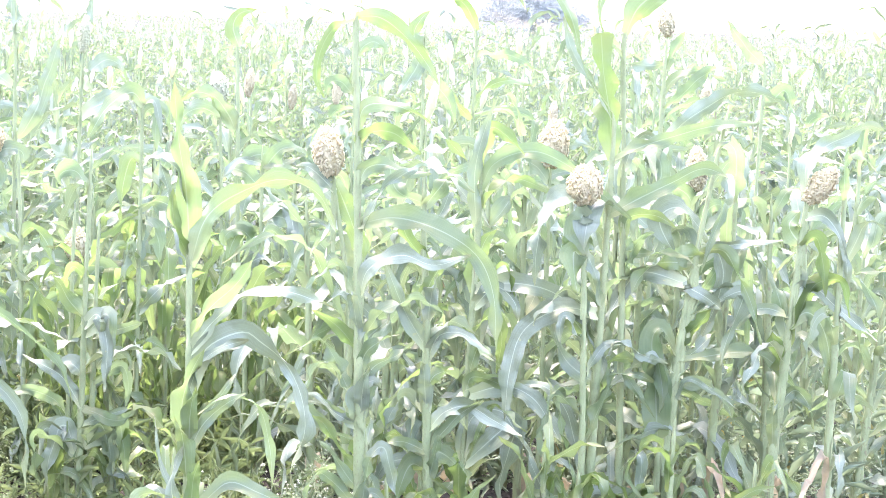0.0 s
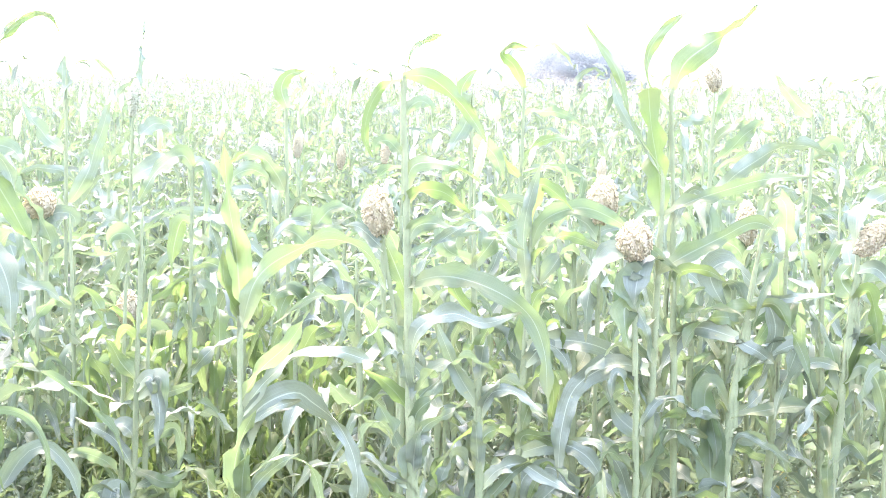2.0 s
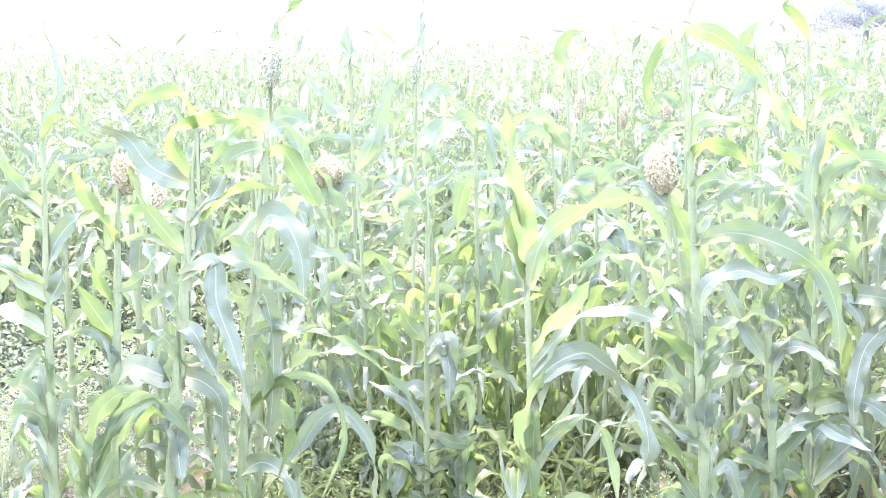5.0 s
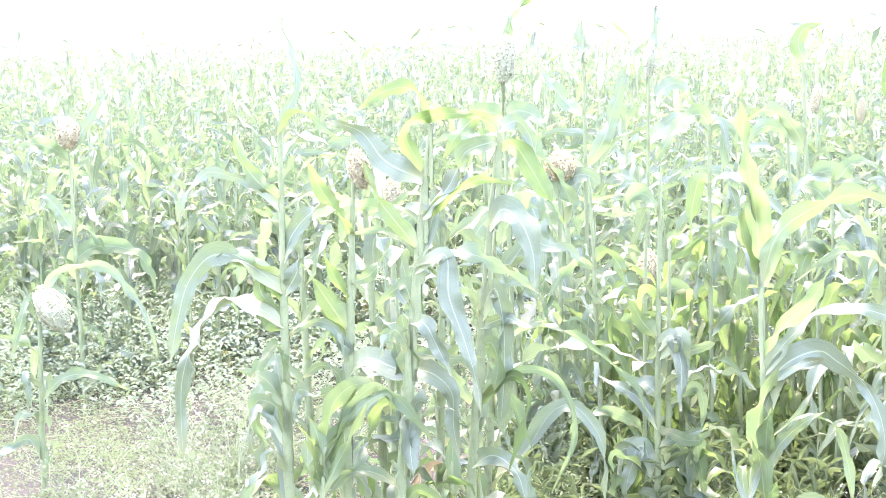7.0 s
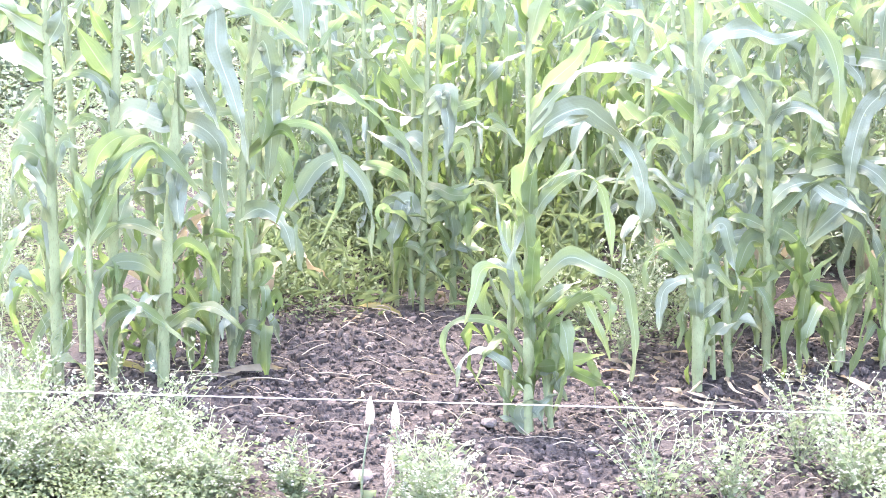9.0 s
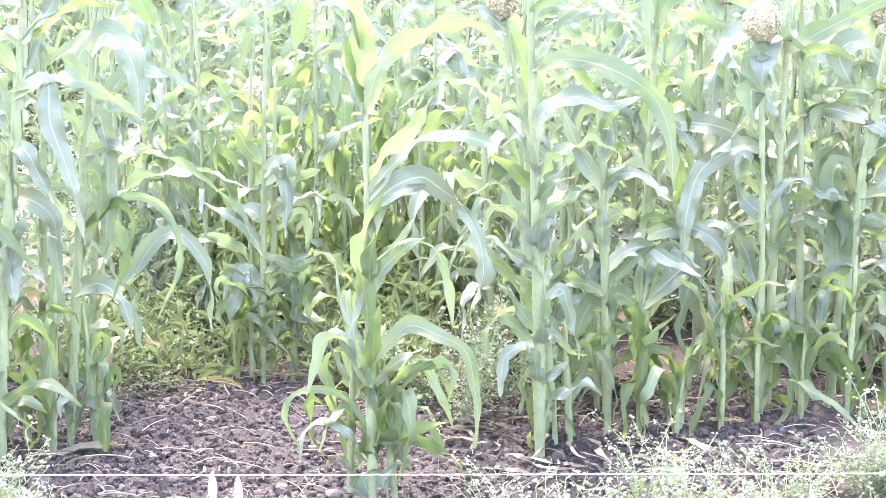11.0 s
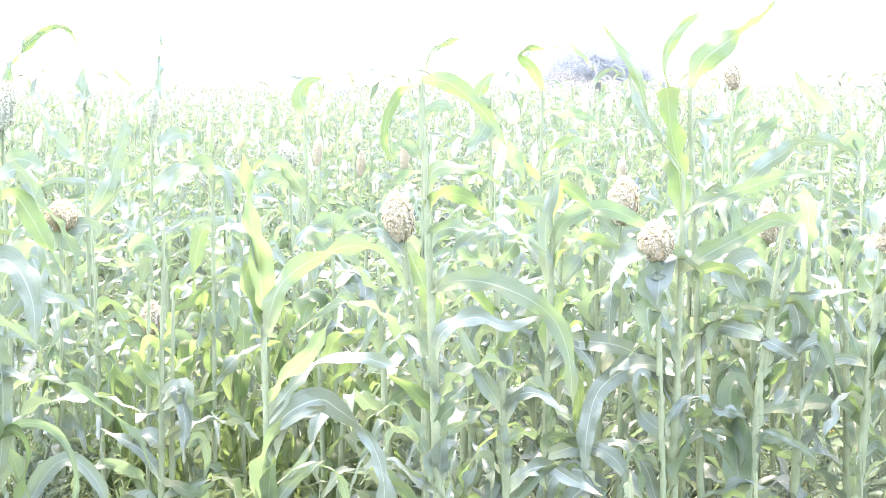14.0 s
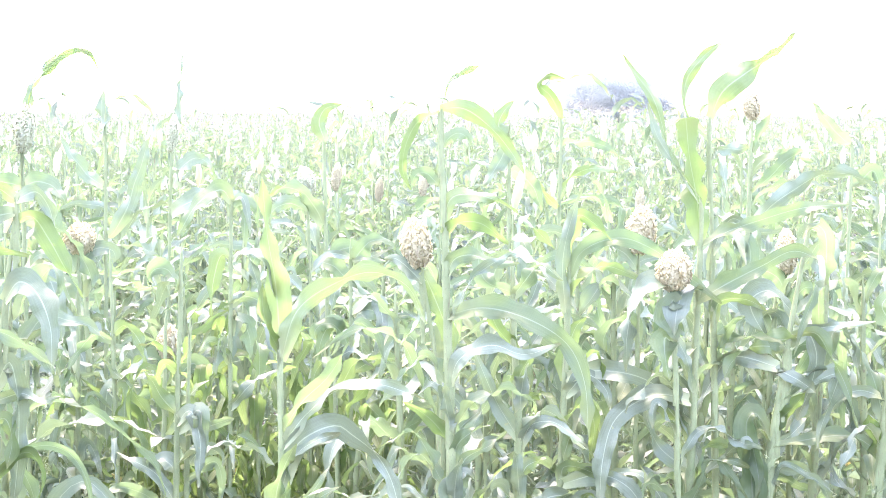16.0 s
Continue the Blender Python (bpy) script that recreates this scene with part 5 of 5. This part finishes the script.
BANDS = [(105, 7.4, 12, 14, 10, 2, 19, 0.13, (-0.55, -0.19)), (130, 5.9, 11, 14, 10, 2, 20), (760, 10, 16, 14, 6, 2, 21), (2300, 16, 30, 11, 5, 1, 22), (4800, 30, 62, 9, 3, 1, 23), (4700, 62, 150, 6, 3, 1, 24, 0.14, (-0.5, 0.4), 1.5), (4000, 150, 520, 6, 3, 1, 25, 0.1, (-0.5, 0.4), 4.0)]
for band in BANDS:
    green, seeds = far_plants(*band)
    tagged(part("crop", green, [CROP, STALK]), "dense green sorghum crop reaching to the horizon", "crop", kind="stuff")
    for s, mat in [(s, mat) for s, mat in zip(seeds, (GRAIN, GREEN_GRAIN)) if s.n]:
        tagged(part("crop_heads", s, mat), "tan seed heads over the sorghum crop", "crop", kind="stuff")


# ---- weeds, soil and small things ----
def leaflets(centres, sizes, rng, slim=0.42, tilt=0.9, rows=2):
    """Small pointed leaves, each a bent diamond, turned by chance."""
    n = len(centres)
    a, e, r = rng.uniform(0, 6.283, n), rng.uniform(-0.3, tilt, n), rng.uniform(-0.7, 0.7, n)
    way = np.stack([np.cos(a) * np.cos(e), np.sin(a) * np.cos(e), np.sin(e)], -1)
    side = np.stack([-np.sin(a), np.cos(a), r], -1)
    up = np.cross(way, side)
    s = np.asarray(sizes)[:, None]
    v = np.stack([centres, centres + way * s * 0.5 + side * s * slim * 0.5 + up * s * 0.1, centres + way * s - up * s * 0.12,
                  centres + way * s * 0.5 - side * s * slim * 0.5 + up * s * 0.1], 1).reshape(-1, 3)
    i = np.arange(n)[:, None] * 4
    f = np.concatenate([i + np.array([[0, 1, 2]]), i + np.array([[0, 2, 3]])])
    return v, f, None


def bush_points(rng, count, height, spread):
    """Points on the outer twigs of a loose bush."""
    a, q = rng.uniform(0, 6.283, count), rng.random(count) ** 0.6
    z = height * rng.random(count) ** 0.8
    r = spread * q * np.sqrt(np.maximum(0.08, np.sin(np.pi * np.clip(z / height * 0.8 + 0.15, 0, 1))))
    return np.stack([np.cos(a) * r, np.sin(a) * r, z], -1)


def flowering_weed(x, y, height, spread, seed, leaves=560, blooms=80, pale=True, label=""):
    """A branching weed: thin stems that fork, fine leaves, and tiny white flower heads at the twig ends."""
    rng = np.random.default_rng(seed)
    plant = new("flowering_weed")
    plant.location = (x, y, 0)
    tagged(plant, label or "pale green branching weed dotted with tiny white flowers", "weed", group="weeds at the field's edge")
    ends, along = [], []
    for k in range(7):
        stems = Shell()
        a, out, h = rng.uniform(0, 6.283), spread * rng.uniform(0.15, 0.9), height * rng.uniform(0.6, 1.0)
        s = np.linspace(0, 1, 7)
        line = np.stack([np.cos(a) * out * s ** 1.3, np.sin(a) * out * s ** 1.3, h * s], -1)
        stems.add(*tube(line, 0.0017 * (1 - 0.6 * s), 5))
        along.append(line[1:5])
        for q in range(6):
            foot = line[1 + q]
            b = a + rng.uniform(-1.8, 1.8)
            ln = rng.uniform(0.05, 0.11) * height / 0.26
            tip = foot + np.array([math.cos(b) * ln * 0.8, math.sin(b) * ln * 0.8, ln * rng.uniform(0.5, 1.0)])
            stems.add(*tube(np.linspace(foot, tip, 3), np.array([0.0011, 0.0009, 0.0007]), 4))
            along.append(np.linspace(foot, tip, 4)[1:])
            for fork in range(2):
                c = b + rng.uniform(-1.3, 1.3)
                end = tip + np.array([math.cos(c), math.sin(c), rng.uniform(0.3, 1.2)]) * rng.uniform(0.012, 0.03)
                stems.add(*tube(np.linspace(tip, end, 2), np.array([0.0008, 0.0006]), 3))
                ends.append(end)
        part("stem", stems, WEED_STEM, plant)
    ends, along = np.array(ends), np.concatenate(along)
    low = bush_points(rng, leaves // 3, height * 0.55, spread)
    c = np.concatenate([low, along[rng.integers(len(along), size=leaves - leaves // 3)] + rng.normal(0, 0.010, (leaves - leaves // 3, 3))])
    c[:, 2] = np.maximum(c[:, 2], 0.006)
    tagged(part("foliage", Shell().add(*leaflets(c, rng.uniform(0.006, 0.017, len(c)), rng, slim=0.8)), WEED_PALE if pale else WEED, plant), kind="stuff")
    if blooms:
        b = ends[rng.integers(len(ends), size=blooms * 2)] + rng.normal(0, 0.0038, (blooms * 2, 3))
        v = (b[:, None] + OCTA_V[None] * rng.uniform(0.0022, 0.0042, (blooms * 2, 1, 1)) * np.array([1, 1, 0.7])).reshape(-1, 3)
        tagged(part("blossom", Shell().add(v, (np.arange(blooms * 2)[:, None, None] * 6 + OCTA_F[None]).reshape(-1, 3)), FLOWER, plant, "tiny white flower heads"), kind="stuff")
    return plant


rng = np.random.default_rng(31)
weeds = 0
def weed_belt(xa, xb, ya, yb, count, tall, wide):
    """Weeds scattered over a stretch of ground."""
    global weeds
    for k in range(count):
        weeds += 1
        flowering_weed(rng.uniform(xa, xb), rng.uniform(ya, yb), rng.uniform(*tall), rng.uniform(*wide), 100 + weeds)


weed_belt(-1.8, -1.42, 3.72, 4.35, 9, (0.18, 0.28), (0.12, 0.2))
weed_belt(-1.45, -1.05, 3.66, 4.2, 9, (0.11, 0.19), (0.10, 0.16))
weed_belt(-1.1, -0.76, 3.6, 3.9, 5, (0.10, 0.17), (0.09, 0.14))
weed_belt(-0.53, -0.28, 3.6, 3.84, 5, (0.12, 0.21), (0.07, 0.12))
weed_belt(-0.1, 0.12, 3.7, 3.95, 2, (0.2, 0.3), (0.08, 0.12))
weed_belt(0.16, 0.62, 3.75, 4.25, 9, (0.13, 0.21), (0.11, 0.17))
weed_belt(0.6, 1.15, 4.2, 4.7, 8, (0.14, 0.24), (0.13, 0.18))
weed_belt(-2.7, -1.8, 4.3, 6.2, 14, (0.2, 0.34), (0.15, 0.25))
for x, y, h, w in ((-0.17, 5.05, 0.30, 0.17), (-0.06, 5.25, 0.26, 0.14), (-0.28, 5.3, 0.22, 0.14), (0.12, 5.45, 0.24, 0.13)):
    weeds += 1
    flowering_weed(x, y, h, w, 100 + weeds, leaves=700, blooms=60, label="dense grey-green bushy weed between the sorghum stalks")


def cover(count, where, leaf_size, height, spread, per, seed, slim=0.5, tilt=0.9):
    """Low plants that cover the soil, as one mesh of leaves."""
    rng = np.random.default_rng(seed)
    sh, done = Shell(), 0
    while done < count:
        x, y = where(rng)
        done += 1
        h, r = rng.uniform(*height), rng.uniform(*spread)
        c = bush_points(rng, per, h, r) + np.array([x, y, 0.005])
        sh.add(*leaflets(c, rng.uniform(leaf_size[0], leaf_size[1], per), rng, slim=slim, tilt=tilt))
    return sh


def under_crop(rng):
    while True:
        y = 5.6 + 8.0 * rng.random() ** 1.2
        x = rng.uniform(-0.56, 0.3) * y
        if in_crop(x, y) and not (abs(x + 0.62) < 0.3 and y < 6.2):
            return x, y


def bean_patch(rng):
    while True:
        x, y = rng.uniform(-1.4, -0.05), rng.uniform(5.25, 7.3)
        if y > 6.35 or x < -0.88:
            return x, y


def grassy(rng):
    return rng.uniform(-1.45, -0.02), rng.uniform(5.35, 7.4)


def weedy_patch(rng):
    y = rng.uniform(4.9, 9.0)
    return rng.uniform(-0.62 * y, max(-0.62 * y + 0.2, -1.75 - 0.05 * (y - 5))), y


tagged(part("undergrowth", cover(2000, under_crop, (0.010, 0.030), (0.06, 0.48), (0.05, 0.16), 50, 41), WEED), "low green weeds under the sorghum crop", "weeds", kind="stuff")
tagged(part("grass", cover(1300, under_crop, (0.04, 0.16), (0.06, 0.45), (0.03, 0.10), 22, 47, slim=0.12, tilt=1.45), WEED), "tall thin grass growing under the sorghum crop", "grass", kind="stuff")
tagged(part("ground_cover", cover(210, bean_patch, (0.007, 0.021), (0.05, 0.28), (0.05, 0.13), 70, 42), WEED_PALE), "broad-leaved green weeds beside bare soil", "weeds", kind="stuff")
tagged(part("grass", cover(360, grassy, (0.03, 0.11), (0.05, 0.30), (0.03, 0.09), 22, 45, slim=0.10, tilt=1.45), WEED_PALE), "thin grassy weeds on the soil between the stalks", "grass", kind="stuff")


def crop_edge(rng):
    y = rng.uniform(7.0, 10.0)
    return rng.uniform(-0.6, -0.2) * y, y


def low_corner(rng):
    x = rng.uniform(-1.75, -0.95)
    return x, rng.uniform(3.55, 4.25 - 0.4 * (x + 1.75))


tagged(part("low_weeds", cover(260, low_corner, (0.006, 0.016), (0.02, 0.15), (0.05, 0.12), 60, 46), WEED_PALE), "low green weeds in front of the sorghum", "weeds", kind="stuff")
tagged(part("edge_weeds", cover(680, crop_edge, (0.012, 0.036), (0.12, 0.48), (0.05, 0.13), 46, 44), WEED), "tall pale weeds along the edge of the sorghum crop", "weeds", kind="stuff")
tagged(part("weed_patch", cover(1300, weedy_patch, (0.006, 0.016), (0.03, 0.15), (0.06, 0.16), 70, 43), WEED_PALE), "pale sunlit weeds covering a corner of the field", "weeds", kind="stuff")


def clods(count, seed, box, size):
    """Lumps of soil: rough stones of eight sides, pushed out by chance."""
    rng = np.random.default_rng(seed)
    sh = Shell()
    x, y = rng.uniform(box[0], box[1], count), rng.uniform(box[2], box[3], count)
    s = size[0] + (size[1] - size[0]) * rng.random(count) ** 4
    ring = np.linspace(0, 6.283, 6, endpoint=False)
    base = np.concatenate([np.stack([np.cos(ring), np.sin(ring), -0.3 + 0 * ring], -1), np.stack([0.72 * np.cos(ring + 0.5), 0.72 * np.sin(ring + 0.5), 0.55 + 0 * ring], -1), [(0, 0, 0.85)]])
    f1 = [(i, (i + 1) % 6, 6 + i) for i in range(6)] + [((i + 1) % 6, 6 + (i + 1) % 6, 6 + i) for i in range(6)] + [(6 + i, 6 + (i + 1) % 6, 12) for i in range(6)]
    v = base[None] * rng.uniform(0.6, 1.4, (count, 13, 1)) * s[:, None, None] * rng.uniform(0.7, 1.3, (count, 1, 3))
    a = rng.uniform(0, 6.283, count)
    c, sn = np.cos(a)[:, None], np.sin(a)[:, None]
    v = np.stack([v[..., 0] * c - v[..., 1] * sn, v[..., 0] * sn + v[..., 1] * c, v[..., 2]], -1)
    z = ground_height(x, y) + np.array([lump(*xy) for xy in zip(x, y)])
    v += np.stack([x, y, z + 0.004], -1)[:, None]
    sh.add(v.reshape(-1, 3), (np.arange(count)[:, None, None] * 13 + np.array(f1)[None]).reshape(-1, 3))
    return sh


tagged(part("soil_clods", clods(20000, 51, (-1.6, 0.75, 3.6, 5.6), (0.003, 0.015)), CLOD, smooth=False), "crumbled clods of dark brown soil", "soil", kind="stuff")


def straw_shell(count, seed, where, length):
    rng = np.random.default_rng(seed)
    sh = Shell()
    for k in range(count):
        x, y = where(rng)
        a, ln = rng.uniform(0, 6.283), rng.uniform(*length)
        s = np.linspace(0, 1, 4)
        bend = rng.normal(0, 0.15)
        line = np.stack([x + np.cos(a + bend * s) * ln * s, y + np.sin(a + bend * s) * ln * s, 0 * s + 0.016 + rng.uniform(0, 0.014) + 0.006 * np.sin(s * 3)], -1)
        line[:, 2] += ground_height(line[:, 0], line[:, 1]) + lump(x, y)
        sh.add(*tube(line, np.full(4, rng.uniform(0.0005, 0.0017)), 4))
    return sh


tagged(part("straw_litter", straw_shell(1200, 52, lambda r: (r.uniform(-1.9, 1.2), r.uniform(3.7, 5.9)), (0.015, 0.12)), STRAW), "dry straw and stalk pieces lying on the soil", "straw", kind="stuff")
tagged(part("straw_litter", straw_shell(900, 53, weedy_patch, (0.05, 0.22)), STRAW), "pale dry straw among the weeds", "straw", kind="stuff")


def litter(count, seed, box):
    """Torn dry leaves lying about."""
    rng = np.random.default_rng(seed)
    sh = Shell()
    for k in range(count):
        v, f, u = blade(0.012, rng.uniform(0, 360), rng.uniform(0, 22), rng.uniform(-25, 5), rng.uniform(0.03, 0.12), rng.uniform(0.004, 0.011), 1.0, rng.uniform(-60, 60), 140, 70, 0.5, 0.004, 7, 2, phase=k)
        v = v + np.array([rng.uniform(box[0], box[1]), rng.uniform(box[2], box[3]), 0])
        v[:, 2] = np.maximum(v[:, 2], 0.012)
        sh.add(v, f, u)
    return sh


tagged(part("dry_litter", litter(60, 54, (-0.15, 0.75, 4.65, 5.2)), DRY), "torn pale dry leaves at the feet of the sorghum", "litter", kind="stuff")
tagged(part("dry_litter", litter(30, 55, (-1.6, -0.7, 4.5, 5.6)), DRY), "torn pale dry leaves on the soil", "litter", kind="stuff")


def stone(x, y, size, seed):
    rng = np.random.default_rng(seed)
    bm = bmesh.new()
    bmesh.ops.create_icosphere(bm, subdivisions=2, radius=size)
    for v in bm.verts:
        v.co *= 1 + 0.35 * noise.noise(v.co * (1.1 / size) + Vector((seed * 3.1, 0, 0)))
        v.co.z = v.co.z * 0.6
    me = bpy.data.meshes.new("stone")
    bm.to_mesh(me)
    bm.free()
    me.materials.append(ROCK)
    ob = new("stone", me)
    ob.location = (x, y, size * 0.28)
    ob.rotation_euler = (0, 0, rng.uniform(0, 6))
    tagged(ob, "small pale rough stone lying on the soil", "stone", group="stones on the soil")


for k, (x, y, s) in enumerate(((-0.59, 4.52, 0.022), (-0.46, 4.47, 0.026), (-0.70, 4.05, 0.036), (-0.85, 5.1, 0.018), (-0.75, 4.35, 0.016), (-0.9, 4.2, 0.02),
                               (-0.2, 4.3, 0.02), (-0.95, 4.75, 0.018), (0.1, 4.35, 0.022), (-0.55, 4.85, 0.016), (-1.0, 5.25, 0.03), (-0.3, 4.15, 0.018))):
    stone(x, y, s * 0.75, k + 1)


def spike_flower(x, y, top, seed, big=1.0):
    """A thin stem with narrow leaves and a pale pointed flower spike."""
    rng = np.random.default_rng(seed)
    plant = new("spike_flower")
    plant.location = (x, y, 0)
    tagged(plant, "slim wild flower with a whitish pink pointed spike", "flower", group="spike flowers by the wire")
    s = np.linspace(0, 1, 7)
    line = np.stack([0.02 * s ** 2 * (1 if seed % 2 else -1), 0 * s, (top - 0.058 * big) * s], -1)
    part("stem", Shell().add(*tube(line, 0.0028 - 0.001 * s, 5)), WEED_STEM, plant)
    sh, n = Shell(), 150
    q = (np.arange(n) + 0.5) / n
    a = np.arange(n) * 2.39996
    r = 0.0078 * big ** 0.5 * np.sin(np.pi * (q * 0.75 + 0.25)) ** 0.8
    c = np.stack([np.cos(a) * r, np.sin(a) * r, q * 0.055 * big], -1) + line[-1]
    v = (c[:, None] + OCTA_V[None] * rng.uniform(0.0026, 0.004, (n, 1, 1)) * np.array([0.7, 0.7, 1.5])).reshape(-1, 3)
    sh.add(v, (np.arange(n)[:, None, None] * 6 + OCTA_F[None]).reshape(-1, 3))
    part("flower_spike", sh, SPIKE, plant)
    for k in range(2):
        z = top * (0.06 + 0.08 * k)
        part("leaf", Shell().add(*blade(z, rng.uniform(0, 360), 60, 0, rng.uniform(0.03, 0.06), 0.006, n=5, across=2, out=0.002)), WEED_PALE, plant)


spike_flower(-0.674, 3.90, 0.241, 1)
spike_flower(-0.580, 3.90, 0.233, 2)
spike_flower(-0.604, 3.72, 0.197, 3, 1.5)


# the fence wire: two strands wound round each other
def wire():
    line = new("fence_wire")
    tagged(line, "thin galvanised twisted fence wire stretched along the field", "wire")
    x = np.linspace(-7, 7, 900)
    z = 0.333 + 0.0155 * (x + 0.46) + 0.0008 * (x + 0.46) ** 2
    for k, turn in enumerate((0, math.pi)):
        w = x * 90 + turn
        part("strand", Shell().add(*tube(np.stack([x, 3.6 + 0.0008 * np.cos(w), z + 0.0008 * np.sin(w)], -1), np.full(len(x), 0.0008), 4)), WIRE, line)


wire()


# withered leaves and stubs at the feet of the front plants
rng = np.random.default_rng(61)
for k, (x, y) in enumerate(((-1.35, 4.68), (-1.2, 4.72), (-1.05, 4.7), (-1.3, 4.55), (0.02, 4.75), (0.2, 4.85), (0.3, 4.9), (0.45, 5.1), (0.55, 5.15), (-0.8, 5.35), (-0.7, 5.45), (0.12, 4.9), (0.65, 5.0), (0.4, 4.95))):
    sh = Shell().add(*blade(0.015, rng.uniform(0, 360), rng.uniform(5, 25), rng.uniform(-30, -10), rng.uniform(0.12, 0.26), rng.uniform(0.012, 0.024), 1.0, rng.uniform(-60, 60), 120, 60, 0.5, 0.006, 10, 3))
    sh.v[0][:, 2] = np.maximum(sh.v[0][:, 2], 0.012)
    ob = part("fallen_leaf", sh, YELLOWING if k % 3 == 0 else DRY)
    ob.location = (x, y, 0)
    tagged(ob, "withered yellow sorghum leaf on the soil" if k % 3 == 0 else "dry brown sorghum leaf on the soil", "leaf", group="fallen leaves on the soil")


# the lone tree far behind the field
def far_tree(x, y, width, height):
    tree = new("tree")
    tree.location = (x, y, 0)
    tagged(tree, "lone wide-crowned tree far behind the field, coloured pale for haze", "tree")
    rng = np.random.default_rng(71)
    s = np.linspace(0, 1, 6)
    wood = Shell().add(*tube(np.stack([0.3 * s, 0 * s, height * 0.5 * s], -1), 0.45 - 0.2 * s, 8))
    for k in range(9):
        a, out = rng.uniform(0, 6.283), width * rng.uniform(0.2, 0.42)
        wood.add(*tube(np.stack([0.3 + np.cos(a) * out * s, np.sin(a) * out * s, height * (0.42 + rng.uniform(0.2, 0.4) * s ** 0.8)], -1), 0.2 - 0.15 * s, 6))
    part("trunk", wood, BARK, tree)
    n = 800
    a, q = rng.uniform(0, 6.283, n), np.sqrt(rng.random(n))
    zc = height * (0.08 + 0.80 * np.sqrt(np.maximum(0.0, 1 - q ** 2)) * rng.uniform(0.1, 1.0, n) ** 0.6)
    clump = np.stack([np.cos(a) * q * width / 2, np.sin(a) * q * width / 2, zc], -1)
    crown = Shell()
    c = (clump[:, None] + rng.normal(0, 0.75, (n, 52, 3)) * np.array([1, 1, 0.6])).reshape(-1, 3)
    c[:, 2] = np.maximum(c[:, 2], 0.3)
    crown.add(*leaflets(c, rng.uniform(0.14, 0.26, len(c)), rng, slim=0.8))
    part("crown", crown, HAZED_TREE, tree)


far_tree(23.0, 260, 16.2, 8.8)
